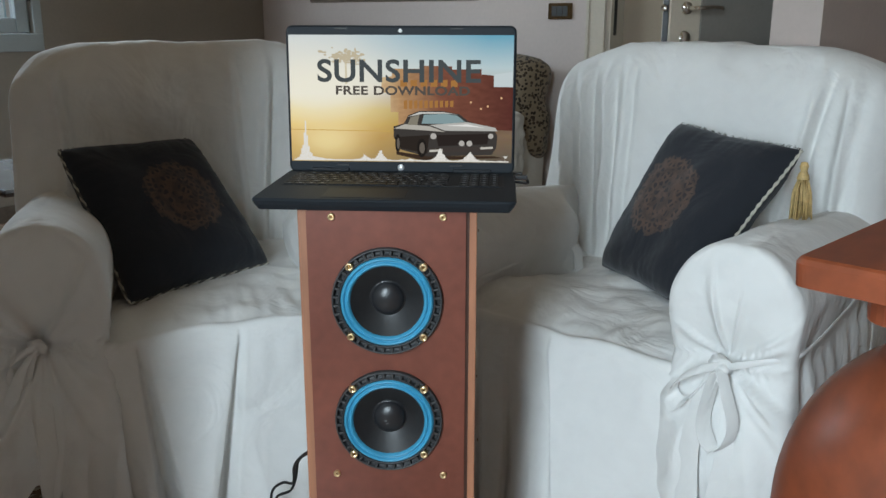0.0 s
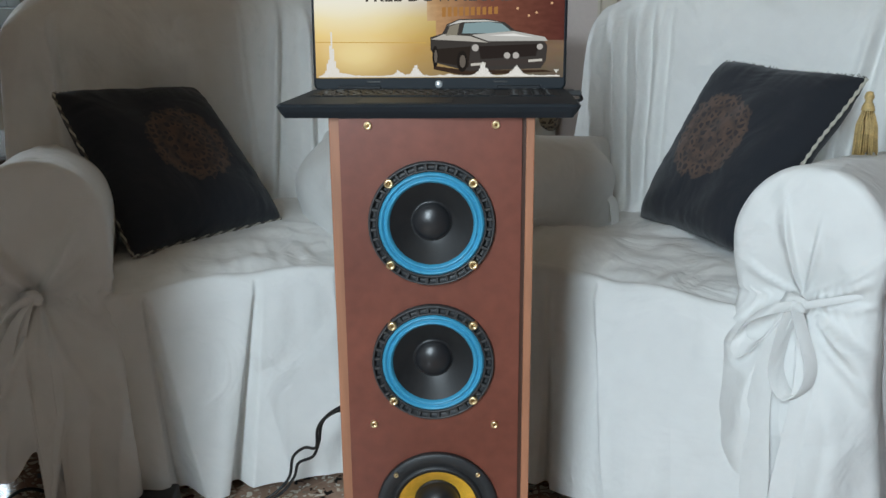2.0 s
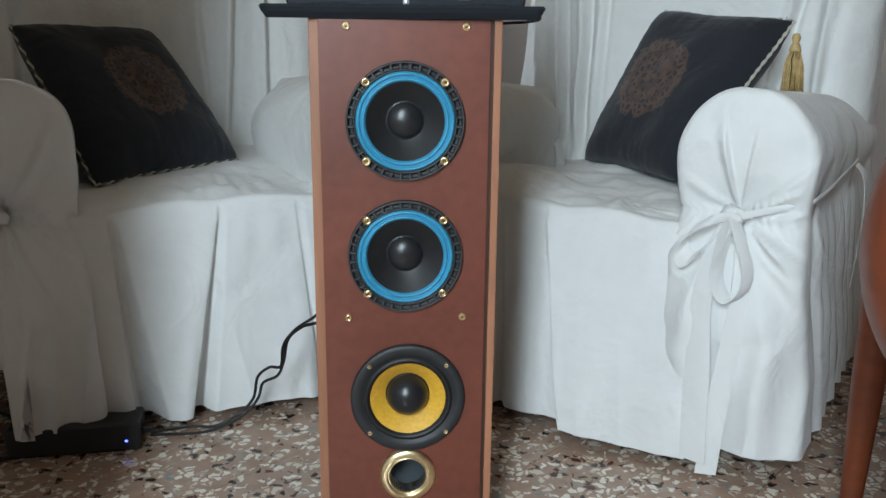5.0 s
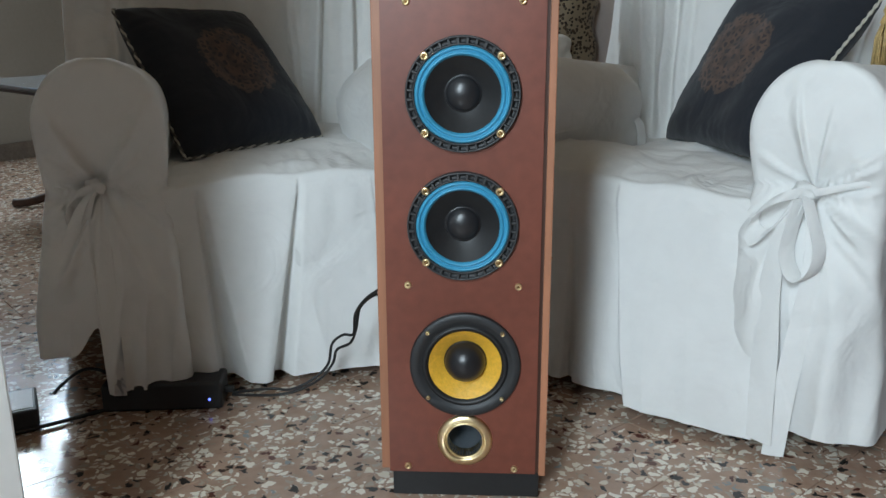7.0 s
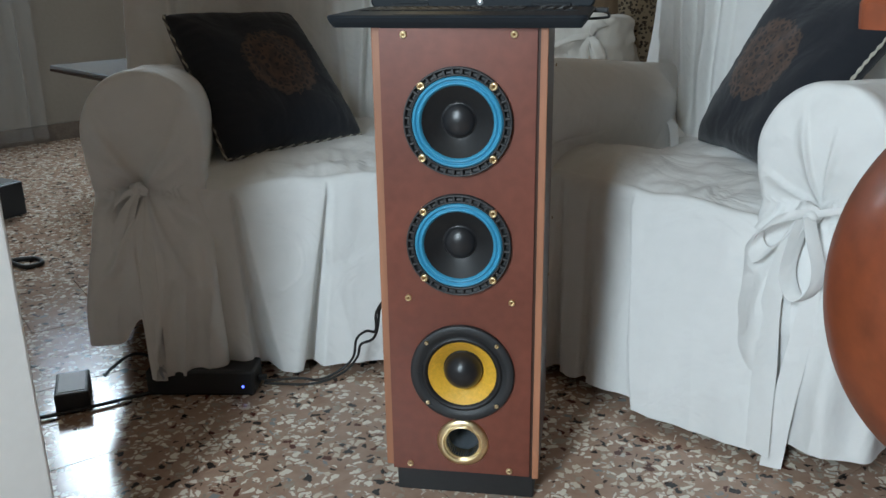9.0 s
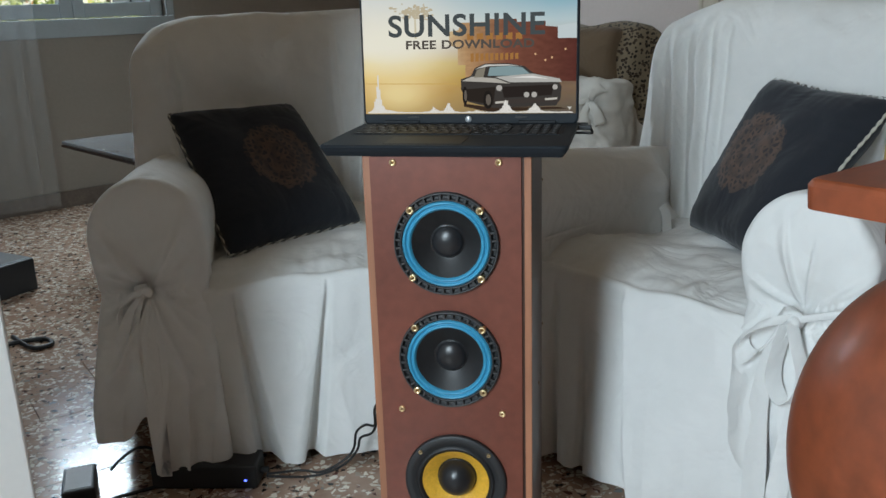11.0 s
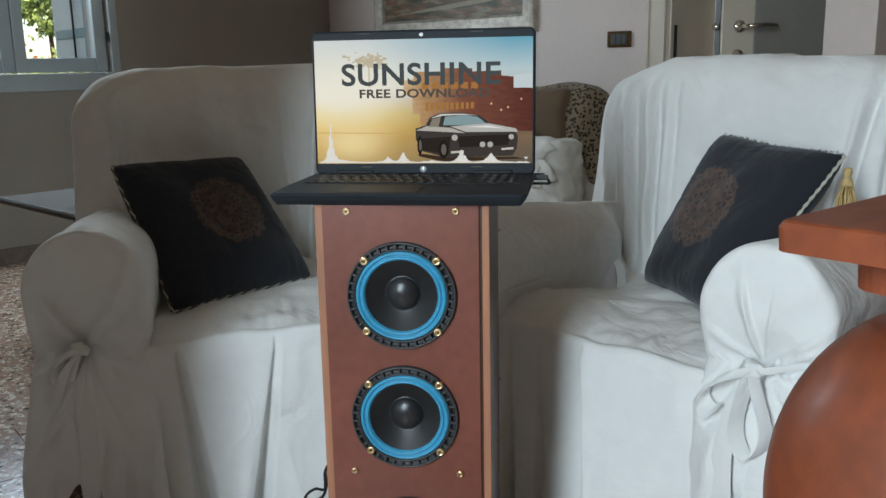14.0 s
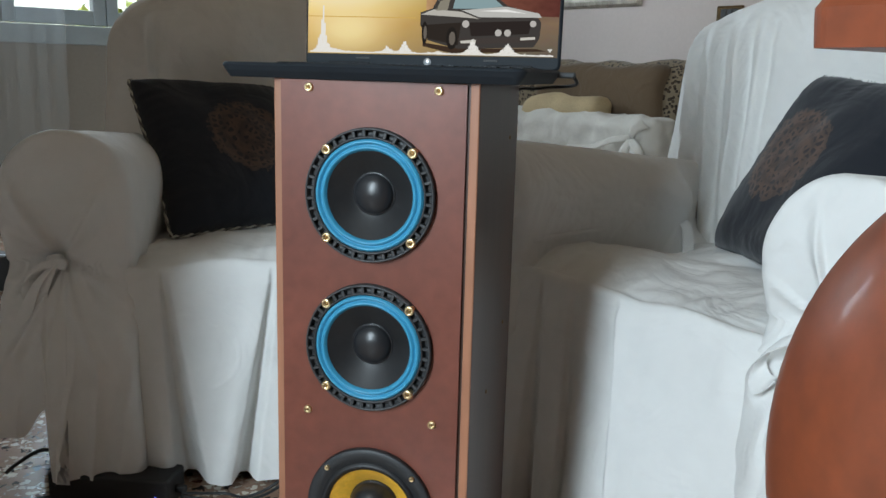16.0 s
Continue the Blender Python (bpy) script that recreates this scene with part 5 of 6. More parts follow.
# ---------------------------------------------------------------- doorway
dframe = tagged(thing("door_frame", ROOM, "cream-painted wooden door frame in the pink wall", "door frame"), kind="structure")
for (a, b, z0, z1) in ((DOOR_A - 0.085, DOOR_A, 0, 2.15), (DOOR_B, DOOR_B + 0.085, 0, 2.15), (DOOR_A, DOOR_B, 2.08, 2.15)):
    upright("casing", a, b, 0.0, 0.016, z0, z1, DOOR_PAINT, dframe)
upright("casing_edge", DOOR_A - 0.092, DOOR_A - 0.076, 0.0, 0.024, 0, 2.15, DOOR_PAINT, dframe)
upright("jamb", DOOR_A, DOOR_A + 0.024, -0.13, 0.0, 0, 2.08, DOOR_PAINT, dframe)
upright("strike_plate", DOOR_A + 0.0241, DOOR_A + 0.0262, -0.055, -0.028, 0.9, 1.06, STEEL_DARK, dframe, "dark strike plate", 0.0005)
upright("jamb", DOOR_B - 0.024, DOOR_B, -0.13, 0.0, 0, 2.08, DOOR_PAINT, dframe)
for k, (u, dv) in enumerate(((2.50, -0.50), (2.545, -0.52), (2.60, -0.55))):
    upright("inner_moulding", u - 0.018, u + 0.018, dv - 0.02, dv, 0, 2.1, DOOR_PAINT, dframe)
upright("inner_door_board", 2.62, 3.1, -0.60, -0.56, 0, 2.1, DOOR_PAINT, dframe, "cream inner door board")
A, B = room(3.11, 1.07), room(3.45, 0.32)
along = (B - A).normalized()
door = tagged(thing("door_1", frame_from(A, along, (0, 0, 1)), "open cream door with a dark panel and brass handle", "door"), kind="structure")
# local x runs from the lock edge to the hinges, y is up, z faces the camera's side
part("door_leaf", box(0.80, 2.06, 0.038, (0.40, 1.035, -0.02), 0.003), DOOR_PAINT, door, smooth=False)
part("door_panel", box(0.62, 1.75, 0.006, (0.43, 1.0, 0.0015), 0.002), DOOR_PANEL, door, "dark grey door panel", smooth=False)
part("lock_plate", box(0.003, 0.24, 0.024, (-0.001, 1.0, -0.02), 0.001), BLACK_PLASTIC, door, "dark lock plate", smooth=False)
part("knob", lathe([(0, 0.016), (0.008, 0.014), (0.012, 0.007), (0.006, 0.0)], 16), CHROME, door, place=pose(-0.002, 1.005, -0.02, 0, -90, 0))
hd = part("door_handle", lathe([(0.0, 0.012), (0.016, 0.010), (0.020, 0.003), (0.021, 0.0)], 24), CHROME, door, "brushed lever handle", place=pose(0.062, 1.005, 0.0))
part("lever", tube(spline([(0, 0, 0.008), (0, 0, 0.045), (0.02, 0, 0.052), (0.06, 0.003, 0.050), (0.105, 0.0, 0.046)], 6), 0.0068, 10), CHROME, hd)
part("key_rosette", lathe([(0.0, 0.008), (0.018, 0.007), (0.023, 0.0)], 24), CHROME, door, place=pose(0.062, 0.915, 0.0))

# ---------------------------------------------------------------- picture and switch


def painting():
    m = bpy.data.materials.new("landscape_painting")
    m.use_nodes = True
    nt = m.node_tree
    b = nt.nodes["Principled BSDF"]
    b.inputs["Roughness"].default_value = 0.5
    tc = nt.nodes.new("ShaderNodeTexCoord")
    mp = nt.nodes.new("ShaderNodeMapping")
    mp.inputs["Scale"].default_value = (1.2, 1, 5)
    nz = nt.nodes.new("ShaderNodeTexNoise")
    nz.inputs["Scale"].default_value, nz.inputs["Detail"].default_value = 7, 6
    nt.links.new(tc.outputs["Object"], mp.inputs[0])
    nt.links.new(mp.outputs[0], nz.inputs["Vector"])
    r = nt.nodes.new("ShaderNodeValToRGB")
    els = r.color_ramp.elements
    els.new(0.45), els.new(0.58), els.new(0.66)
    for el, (p, c) in zip(els, ((0.30, (0.012, 0.014, 0.008)), (0.44, (0.06, 0.05, 0.02)), (0.54, (0.16, 0.07, 0.03)), (0.62, (0.20, 0.17, 0.11)), (0.8, (0.05, 0.06, 0.03)))):
        el.position, el.color = p, (*c, 1)
    nt.links.new(nz.outputs[0], r.inputs[0])
    nt.links.new(r.outputs[0], b.inputs["Base Color"])
    return m


pic = tagged(thing("framed_picture", ROOM, "landscape painting in a broad aged silver frame", "picture"))
PU0, PU1, PZ0, PZ1 = 0.43, 1.62, 1.060, 1.86
bm = bmesh.new()
ins = [(0.0, 0.004), (0.012, 0.030), (0.03, 0.034), (0.078, 0.026), (0.092, 0.014), (0.094, 0.004)]


def frame_ring(k):
    d, h = ins[k]
    return [(PU0 + d, -h, PZ0 + d), (PU1 - d, -h, PZ0 + d), (PU1 - d, -h, PZ1 - d), (PU0 + d, -h, PZ1 - d)]


surface(lambda i, j: frame_ring(j)[i], 4, len(ins), True, bm)
bmesh.ops.recalc_face_normals(bm, faces=bm.faces[:])
part("picture_frame", bm, FRAME_SILVER, pic, "broad hammered silver frame", smooth=False)
part("canvas", box(PU1 - PU0 - 0.18, 0.006, PZ1 - PZ0 - 0.18, ((PU0 + PU1) / 2, -0.006, (PZ0 + PZ1) / 2)), painting(), pic, "dark landscape with a pale path", smooth=False)
part("painted_path", prism([(0.62, 1.185), (1.0, 1.20), (1.32, 1.225), (1.36, 1.24), (1.1, 1.232), (0.8, 1.205)], 0.002), mat("pale_paint", (0.30, 0.25, 0.18), 0.6, vary=0.3, fine=60), pic, smooth=False, place=pose(0, -0.0105, 0))
BRONZE = mat("bronze_plate", (0.17, 0.105, 0.05), 0.2, metal=0.9, vary=0.1)
sw = tagged(thing("light_switch", ROOM, "bronze-framed black wall switch", "switch"))
part("switch_plate", box(0.128, 0.012, 0.074, (2.093, -0.006, 1.007), 0.005, 3), BRONZE, sw, smooth=False)
for du in (-0.029, 0.0, 0.029):
    part("rocker", box(0.0265, 0.008, 0.046, (2.093 + du, -0.011, 1.007), 0.002), BLACK_PLASTIC, sw, smooth=False)

# ---------------------------------------------------------------- sofa under a leopard throw


def leopard():
    m = cloth("leopard_print", (0.22, 0.16, 0.10), 0.4, 300)
    nt = m.node_tree
    b = nt.nodes["Principled BSDF"]
    tc = nt.nodes.new("ShaderNodeTexCoord")
    vor = nt.nodes.new("ShaderNodeTexVoronoi")
    vor.inputs["Scale"].default_value = 60
    nt.links.new(tc.outputs["Object"], vor.inputs["Vector"])
    r = nt.nodes.new("ShaderNodeValToRGB")
    r.color_ramp.interpolation = "CONSTANT"
    els = r.color_ramp.elements
    els.new(0.5)
    for el, (p, c) in zip(els, ((0.0, (0.09, 0.055, 0.03)), (0.22, (0.020, 0.015, 0.012)), (0.42, (0.20, 0.152, 0.10)))):
        el.position, el.color = p, (*c, 1)
    nt.links.new(vor.outputs["Distance"], r.inputs[0])
    nt.links.new(r.outputs[0], b.inputs["Base Color"])
    return m


def soft_block(u0, u1, v0, v1, z0, z1, r, seed, cuts=14, amp=0.012):
    """An upholstered block: a rounded box with uneven padding."""
    bm = bmesh.new()
    bmesh.ops.create_cube(bm, size=1.0)
    bmesh.ops.subdivide_edges(bm, edges=bm.edges[:], cuts=cuts, use_grid_fill=True)
    hx, hy, hz = (u1 - u0) / 2, (v1 - v0) / 2, (z1 - z0) / 2
    for vert in bm.verts:
        p = Vector((vert.co.x * 2 * hx, vert.co.y * 2 * hy, vert.co.z * 2 * hz))
        q = Vector([max(-h + r, min(h - r, c)) for h, c in zip((hx, hy, hz), p)])
        d = p - q
        if d.length > 1e-6:
            p = q + d.normalized() * r
        p += Vector((1, 1, 1)) * amp * wave(p.x * 5 + seed, p.y * 6, p.z * 6)
        vert.co = p + Vector(((u0 + u1) / 2, -(v0 + v1) / 2, (z0 + z1) / 2))
    return bm


def crumpled(bm, amp):
    """Loose cloth: ridges and hollows over a padded form."""
    bm.normal_update()
    for v in bm.verts:
        p = v.co
        v.co = p + v.normal * amp * (ridged(wave(p.x * 9 + 3 * p.z, p.y * 9, p.z * 11)) * 0.6 + wave(p.x * 21, p.y * 21, p.z * 17) * 0.5)
    return bm


sofa = thing("sofa", ROOM, "sofa with white tied cover and leopard-print throw, against the wall", "sofa")
LEO = leopard()
part("base_cover", soft_block(0.35, 2.10, 0.10, 0.50, 0.02, 0.46, 0.04, 2), SOFA_WHITE_DIMMED, sofa)
part("leopard_throw", soft_block(0.45, 2.14, 0.06, 0.30, 0.30, 0.80, 0.115, 4, cuts=24, amp=0.03), LEO, sofa, "leopard-print throw over the backrest")
part("brown_throw", soft_block(1.25, 2.02, 0.20, 0.335, 0.42, 0.785, 0.06, 6, amp=0.02), SOFA_BROWN, sofa, "brown velvet back cushion")
part("arm_cover", crumpled(soft_block(1.18, 2.16, 0.36, 0.54, 0.03, 0.575, 0.05, 8, cuts=44), 0.020), SOFA_WHITE_DIMMED, sofa, "white tied cover")
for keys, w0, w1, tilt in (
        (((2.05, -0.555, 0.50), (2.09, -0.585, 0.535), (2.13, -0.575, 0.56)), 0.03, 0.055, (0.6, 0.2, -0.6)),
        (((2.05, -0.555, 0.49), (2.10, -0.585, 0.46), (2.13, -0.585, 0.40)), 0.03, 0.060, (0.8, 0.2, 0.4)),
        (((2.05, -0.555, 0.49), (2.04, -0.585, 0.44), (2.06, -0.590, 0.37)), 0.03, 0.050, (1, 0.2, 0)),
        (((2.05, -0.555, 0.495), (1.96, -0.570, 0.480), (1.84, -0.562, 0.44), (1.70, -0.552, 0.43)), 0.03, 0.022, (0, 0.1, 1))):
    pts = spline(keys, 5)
    part("tie", strip(pts, [w0 + (w1 - w0) * k / len(pts) for k in range(len(pts))], 0.003, tilt), SOFA_WHITE_DIMMED, sofa)
tan = thing("sofa_cushion", ROOM, "tan fringed cushion lying on the sofa", "cushion")
part("cushion_cover", soft_block(1.35, 1.80, 0.38, 0.50, 0.50, 0.64, 0.05, 12, amp=0.03), mat("tan_fabric", (0.40, 0.30, 0.17), 0.85, vary=0.2, fine=150), tan)

# ---------------------------------------------------------------- white cupboard, low table, equipment and leads
cup = thing("cupboard", ROOM, "tall white lacquered cupboard beside the armchair", "cupboard")
part("cupboard_body", box(0.40, 0.50, 1.95, (3.10, -3.60, 0.995), 0.006), WHITE_LACQUER, cup, smooth=False)
part("cupboard_door", box(0.012, 0.49, 1.88, (3.306, -3.60, 1.0), 0.003), WHITE_LACQUER, cup, smooth=False)
part("cupboard_plinth", box(0.38, 0.46, 0.03, (3.09, -3.60, 0.012)), PLINTH, cup, smooth=False)
low = thing("low_table", pose(-1.84, 3.02, 0, 0, 0, -38), "low side table with a dark-edged glossy top", "table")
# light grey stands in for what the glossy top reflects
SHEEN_GREY = mat("glossy_top_sheen_grey", (0.26, 0.27, 0.28), 0.08, vary=0.1, bump=0)
part("tabletop", box(0.62, 0.60, 0.012, (0.31, 0.30, 0.452), 0.003), SHEEN_GREY, low, "glossy glass top with its grey reflection in the colour", smooth=False)
part("rim", box(0.625, 0.605, 0.010, (0.31, 0.30, 0.440), 0.002), DARK_WOOD, low, smooth=False)
part("column", lathe([(0.03, 0.03), (0.025, 0.1), (0.022, 0.3), (0.04, 0.43)], 20), DARK_WOOD, low, place=pose(0.31, 0.30, 0))
for k in range(4):
    part("foot", tube(spline([(0.02, 0, 0.10), (0.14, 0, 0.06), (0.26, 0, 0.022), (0.33, 0, 0.016)], 5), 0.016, 8), DARK_WOOD, low, place=pose(0.31, 0.30, 0, 0, 0, 45 + 90 * k))
sub = thing("equipment_box", pose(-1.90, 2.56, 0, 0, 0, -20), "small black equipment box on the floor", "box")
part("case", box(0.24, 0.20, 0.115, (0, 0, 0.059), 0.006), BLACK_PLASTIC, sub, smooth=False)
part("lid_plate", box(0.22, 0.18, 0.004, (0, 0, 0.118), 0.001), SHEEN_GREY, sub, smooth=False)
psu = thing("power_supply", pose(-0.605, 1.448, 0, 0, 0, 6), "black laptop power brick with a blue light, on the floor", "power supply")
part("case", box(0.215, 0.070, 0.052, (-0.025, 0, 0.0265), 0.005, 3), BLACK_PLASTIC, psu, smooth=False)
part("indicator", lathe([(0, 0.0012), (0.0022, 0.0008), (0.0026, 0)], 10), glow("blue_light", (0.06, 0.10, 1.0), 2.5), psu, "tiny blue indicator light", place=pose(0.060, -0.0352, 0.020, 90, 0, 0))
part("lead_collar", box(0.02, 0.012, 0.012, (0.09, 0.0, 0.024), 0.003), BLACK_RUBBER, psu, smooth=False)
br = thing("adapter", pose(-0.868, 1.365, 0, 0, 0, 28), "black mains adapter with a pale top, on the floor", "adapter")
part("case", box(0.062, 0.105, 0.040, (0, 0, 0.0205), 0.004), BLACK_PLASTIC, br, smooth=False)
part("label_plate", box(0.048, 0.085, 0.001, (0, 0, 0.041)), mat("pale_label", (0.42, 0.43, 0.44), 0.5, vary=0.1), br, "pale blank label", smooth=False)


def cable(name, keys, r, label):
    ob = part(name, tube(spline(keys, 8), r, 8), BLACK_RUBBER)
    return tagged(ob, label, "cable", "leads on the floor")


cable("cable", [(-0.505, 1.442, 0.024), (-0.44, 1.468, 0.020), (-0.40, 1.462, 0.022), (-0.36, 1.468, 0.040), (-0.332, 1.478, 0.066), (-0.322, 1.475, 0.108), (-0.300, 1.466, 0.130), (-0.278, 1.452, 0.138), (-0.270, 1.43, 0.185), (-0.245, 1.400, 0.225), (-0.205, 1.375, 0.262), (-0.185, 1.392, 0.30)], 0.0026, "thin black lead rising to the loudspeaker")
cable("cable", [(-0.505, 1.436, 0.022), (-0.43, 1.458, 0.012), (-0.385, 1.470, 0.018), (-0.345, 1.470, 0.042), (-0.322, 1.474, 0.070), (-0.312, 1.468, 0.100), (-0.285, 1.458, 0.118), (-0.272, 1.446, 0.150), (-0.262, 1.43, 0.195), (-0.235, 1.395, 0.230), (-0.20, 1.378, 0.248), (-0.185, 1.392, 0.28)], 0.0026, "thin black lead rising to the loudspeaker")
cable("cable", [(-0.680, 1.425, 0.02), (-0.71, 1.44, 0.03), (-0.75, 1.46, 0.055), (-0.79, 1.46, 0.058), (-0.82, 1.435, 0.04), (-0.828, 1.415, 0.03)], 0.0032, "black mains lead looping over the floor")
cable("cable", [(-0.680, 1.415, 0.012), (-0.73, 1.40, 0.006), (-0.80, 1.345, 0.006), (-0.88, 1.29, 0.006), (-0.97, 1.25, 0.006), (-1.1, 1.27, 0.006)], 0.0038, "black mains lead lying on the floor")
cable("cable", [(-1.55, 2.16, 0.006), (-1.47, 2.10, 0.006), (-1.42, 2.08, 0.006), (-1.395, 2.115, 0.006), (-1.44, 2.15, 0.006), (-1.50, 2.12, 0.007), (-1.57, 2.06, 0.006)], 0.007, "black lead coiled on the floor")

# ---------------------------------------------------------------- wooden chair beyond the table
wc = thing("dining_chair", pose(0.84, 1.06, 0, 0, 0, -60), "dark wooden dining chair with beaded back edge", "chair")
part("seat", box(0.42, 0.42, 0.05, (0, 0, 0.455), 0.015, 3), TABLE_WOOD, wc, smooth=False)
for sx in (-1, 1):
    part("front_leg", lathe([(0.014, 0.0), (0.022, 0.2), (0.026, 0.43)], 16), TABLE_WOOD, wc, place=pose(sx * 0.18, -0.18, 0))
    part("back_post", tube(spline([(sx * 0.18, 0.20, 0.01), (sx * 0.185, 0.185, 0.45), (sx * 0.19, 0.22, 0.75), (sx * 0.185, 0.26, 0.97)], 6), 0.018, 10), DARK_WOOD, wc)
part("top_rail", box(0.42, 0.03, 0.09, (0, 0.262, 0.935), 0.012, 3), DARK_WOOD, wc, smooth=False)
bead = bmesh.new()
for sx in (-1, 1):
    for k in range(26):
        z = 0.50 + 0.4 * k / 25
        m = Matrix.Translation((sx * 0.165, 0.2 + 0.09 * ((z - 0.45) / 0.5) ** 1.3 - 0.02, z))
        bmesh.ops.create_icosphere(bead, subdivisions=1, radius=0.0075, matrix=m)
part("bead_trim", bead, CHROME, wc, "row of metal beads")
part("back_panel", box(0.32, 0.018, 0.40, (0, 0.222, 0.70), 0.006), DARK_WOOD, wc, smooth=False, place=pose(0, 0, 0, 0, 0, 0))

# ---------------------------------------------------------------- terrazzo floor


def terrazzo():
    """Polished terrazzo: pale and dark marble chips in a brownish ground."""
    m = bpy.data.materials.new("terrazzo")
    m.use_nodes = True
    nt = m.node_tree
    b = nt.nodes["Principled BSDF"]
    b.inputs["Roughness"].default_value = 0.13
    geo = nt.nodes.new("ShaderNodeNewGeometry")
    info = nt.nodes.new("ShaderNodeObjectInfo")
    warp = nt.nodes.new("ShaderNodeTexNoise")
    warp.inputs["Scale"].default_value = 55
    add = nt.nodes.new("ShaderNodeMix")
    add.data_type, add.blend_type = "RGBA", "LINEAR_LIGHT"
    add.inputs[0].default_value = 0.014
    nt.links.new(geo.outputs["Position"], warp.inputs["Vector"])
    nt.links.new(geo.outputs["Position"], add.inputs[6])
    nt.links.new(warp.outputs["Color"], add.inputs[7])
    pos = add.outputs[2]

    def m2(op, a, bb):
        n = nt.nodes.new("ShaderNodeMath")
        n.operation = op
        for sock, v in zip(n.inputs, (a, bb)):
            if hasattr(v, "links"):
                nt.links.new(v, sock)
            else:
                sock.default_value = v
        return n.outputs[0]

    def chips(scale, keep, size, stops):
        """Voronoi cells shrunk from their edges; only some of them are kept."""
        ed = nt.nodes.new("ShaderNodeTexVoronoi")
        ed.feature, ed.voronoi_dimensions = "DISTANCE_TO_EDGE", "2D"
        ce = nt.nodes.new("ShaderNodeTexVoronoi")
        ce.voronoi_dimensions = "2D"
        for v in (ed, ce):
            v.inputs["Scale"].default_value = scale
            v.inputs["Randomness"].default_value = 1.0
            nt.links.new(pos, v.inputs["Vector"])
        sep = nt.nodes.new("ShaderNodeSeparateColor")
        nt.links.new(ce.outputs["Color"], sep.inputs[0])
        mask = m2("MULTIPLY", m2("GREATER_THAN", ed.outputs[0], m2("ADD", size, m2("MULTIPLY", sep.outputs[2], size * 1.2))), m2("LESS_THAN", sep.outputs[0], keep))
        ramp = nt.nodes.new("ShaderNodeValToRGB")
        ramp.color_ramp.interpolation = "CONSTANT"
        els = ramp.color_ramp.elements
        while len(els) < len(stops):
            els.new(0.5)
        for el, (p, c) in zip(els, stops):
            el.position, el.color = p, (*c, 1)
        nt.links.new(sep.outputs[1], ramp.inputs[0])
        return mask, ramp.outputs[0]

    ground_noise = nt.nodes.new("ShaderNodeTexNoise")
    ground_noise.inputs["Scale"].default_value, ground_noise.inputs["Detail"].default_value = 40, 6
    nt.links.new(geo.outputs["Position"], ground_noise.inputs["Vector"])
    gr = nt.nodes.new("ShaderNodeValToRGB")
    gr.color_ramp.elements[0].position, gr.color_ramp.elements[1].position = 0.3, 0.75
    gr.color_ramp.elements[0].color, gr.color_ramp.elements[1].color = (0.35, 0.220, 0.158, 1), (0.46, 0.315, 0.235, 1)
    nt.links.new(m2("ADD", ground_noise.outputs[0], m2("MULTIPLY", m2("SUBTRACT", info.outputs["Random"], 0.5), 0.12)), gr.inputs[0])
    col = gr.outputs[0]
    small = chips(120, 0.26, 0.13, ((0.0, (0.60, 0.56, 0.48)), (0.55, (0.34, 0.27, 0.21)), (0.82, (0.07, 0.045, 0.035))))
    big = chips(68, 0.56, 0.10, ((0.0, (0.84, 0.77, 0.66)), (0.46, (0.70, 0.61, 0.49)), (0.66, (0.40, 0.33, 0.26)), (0.76, (0.025, 0.02, 0.018)), (0.91, (0.10, 0.035, 0.025)), (0.96, (0.26, 0.27, 0.26))))
    for mask, colour in (small, big):
        mx = nt.nodes.new("ShaderNodeMix")
        mx.data_type = "RGBA"
        nt.links.new(mask, mx.inputs[0])
        nt.links.new(col, mx.inputs[6])
        nt.links.new(colour, mx.inputs[7])
        col = mx.outputs[2]
    nt.links.new(col, b.inputs["Base Color"])
    rr = nt.nodes.new("ShaderNodeMapRange")
    rr.inputs["To Min"].default_value, rr.inputs["To Max"].default_value = 0.10, 0.22
    wear = nt.nodes.new("ShaderNodeTexNoise")
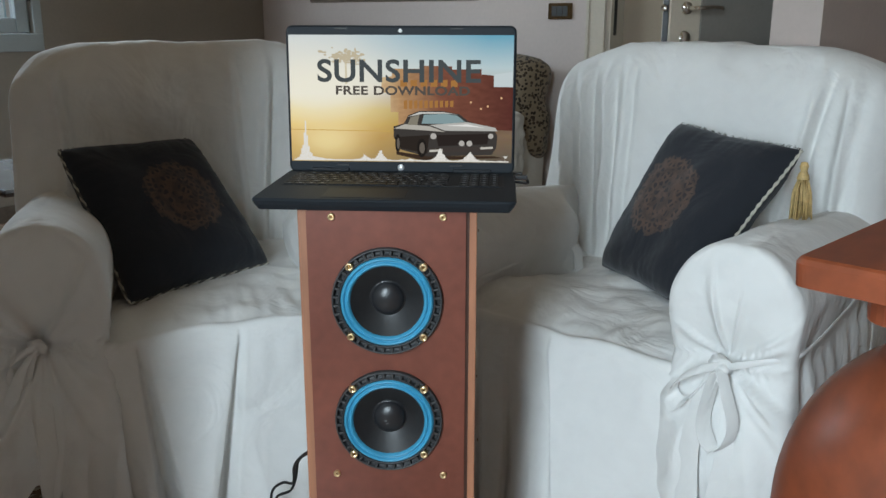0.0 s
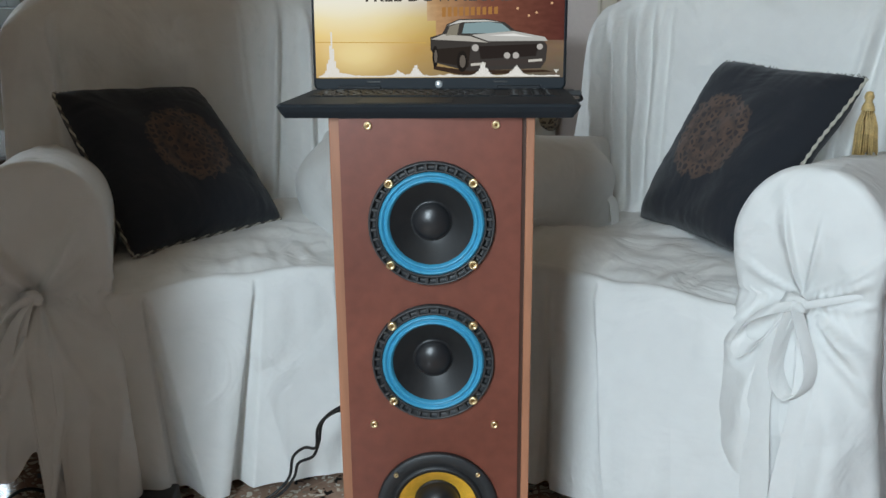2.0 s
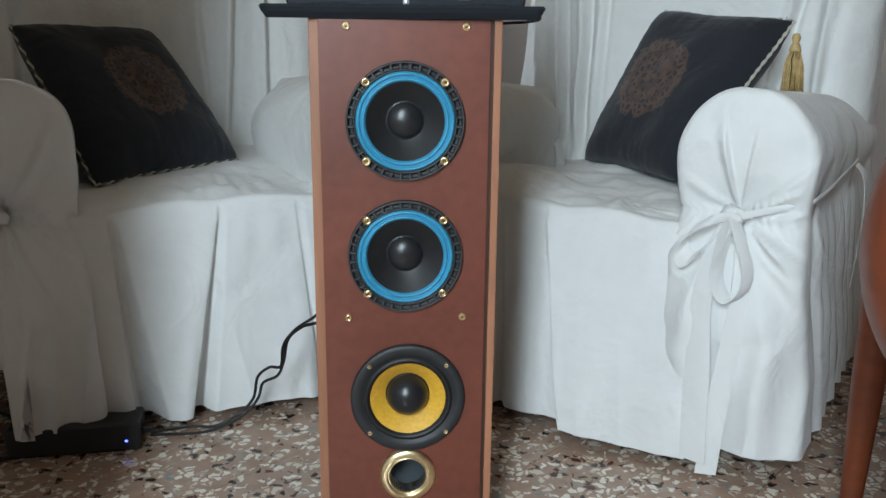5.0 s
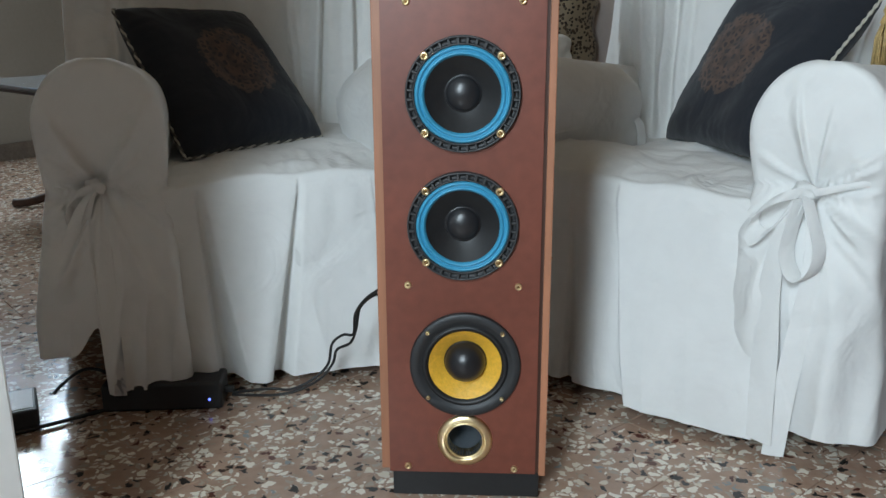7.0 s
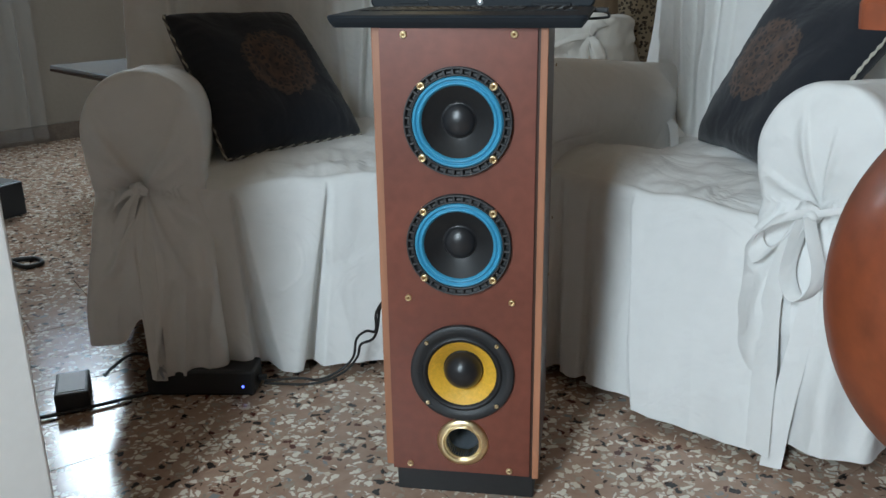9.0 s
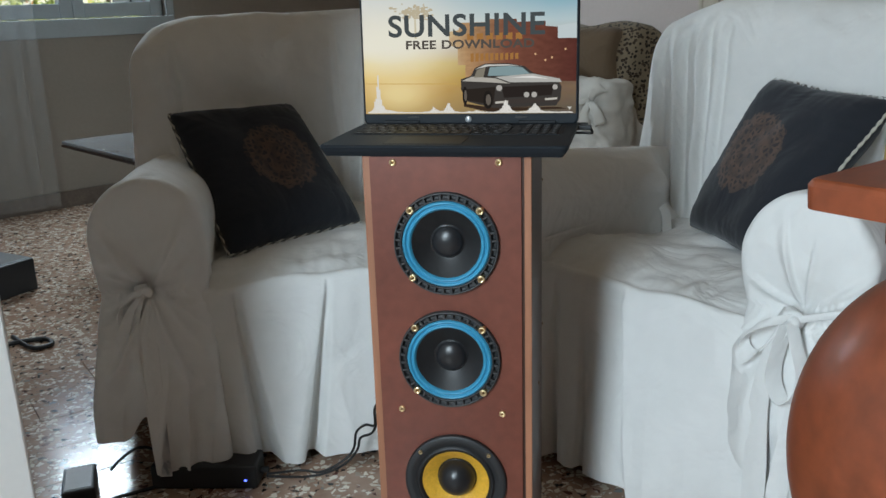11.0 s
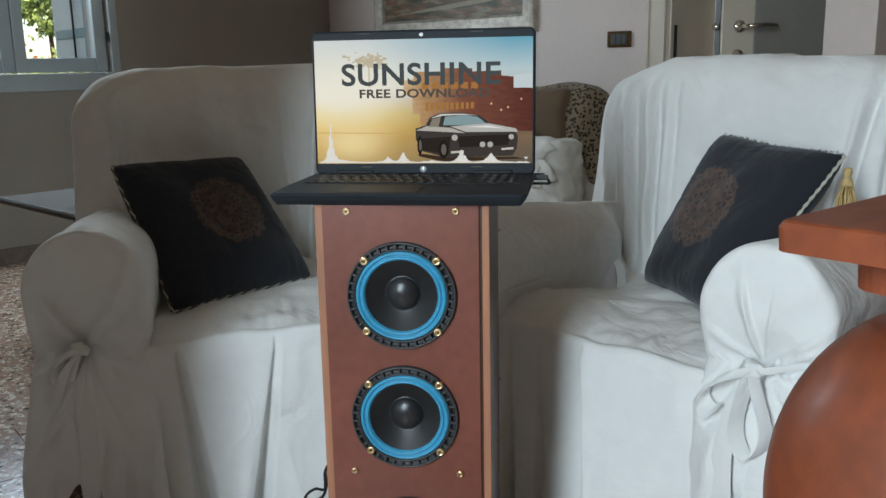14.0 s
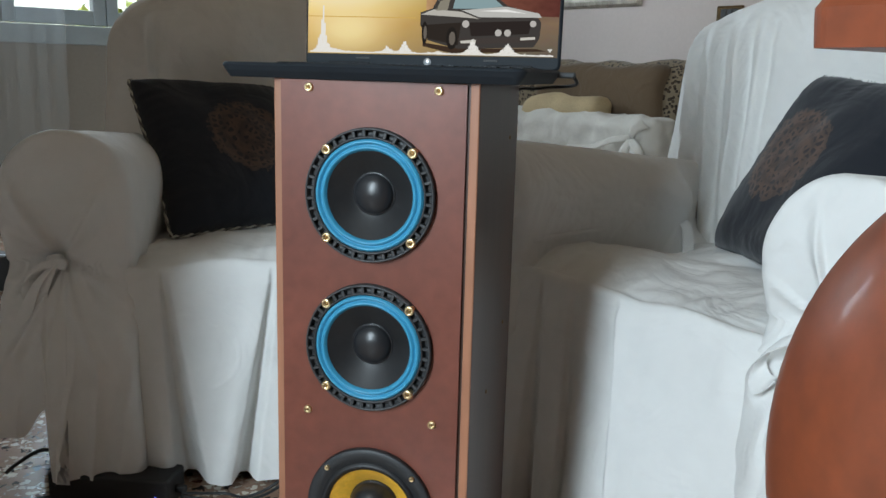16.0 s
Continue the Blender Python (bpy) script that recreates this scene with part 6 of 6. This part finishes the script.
    wear.inputs["Scale"].default_value, wear.inputs["Detail"].default_value = 3, 6
    nt.links.new(geo.outputs["Position"], wear.inputs["Vector"])
    nt.links.new(wear.outputs[0], rr.inputs[0])
    nt.links.new(rr.outputs[0], b.inputs["Roughness"])
    return m


TERRAZZO = terrazzo()
GROUT = mat("brown_grout", (0.14, 0.095, 0.075), 0.8, vary=0.3, scale=20, fine=150)
floor = tagged(part("floor", box(U_MAX + 2.5, V_MAX + 2.5, 0.05, (U_MAX / 2, -(V_MAX / 2 - 0.5), -0.0285)), GROUT, smooth=False, place=ROOM), "polished brown terrazzo floor with pale and dark chips", "floor", kind="structure")
# the slabs lie in long courses, turned against the walls
COURSE = ROOM.inverted() @ pose(-0.24, 1.406, 0, 0, 0, 43)
LONG, WIDE, GAP = 0.64, 0.16, 0.0016
bm = box(LONG - GAP, WIDE - GAP, 0.012, (0, 0, -0.006), 0.0008, 1)
tile_me = bpy.data.meshes.new("tile")
bm.to_mesh(tile_me)
bm.free()
tile_me.materials.append(TERRAZZO)
cells = [((i + 0.37 * (j % 3)) * LONG, (j + 0.5) * WIDE) for i in range(-7, 8) for j in range(-27, 28)]
cells.sort(key=lambda c: (c[0] + 0.3) ** 2 + (c[1] - 0.1) ** 2)
far_v, far_f = [], []
for k, (x, y) in enumerate(cells):
    if k < 280:
        t = bpy.data.objects.new("tile", tile_me)
        scene.collection.objects.link(t)
        t.parent = floor
        t.matrix_basis = COURSE @ Matrix.Translation((x, y, 0.00015 * ((k * 7) % 5 - 2)))
    else:
        n0 = len(far_v)
        hx, hy = LONG / 2 - GAP / 2, WIDE / 2 - GAP / 2
        far_v += [COURSE @ Vector((x + sx * hx, y + sy * hy, 0)) for sx, sy in ((-1, -1), (1, -1), (1, 1), (-1, 1))]
        far_f.append((n0, n0 + 1, n0 + 2, n0 + 3))
fm = bpy.data.meshes.new("far_tiles")
fm.from_pydata(far_v, [], far_f)
fm.materials.append(TERRAZZO)
ft = new("far_tiles", fm)
ft.parent = floor
tagged(ft, kind="stuff")
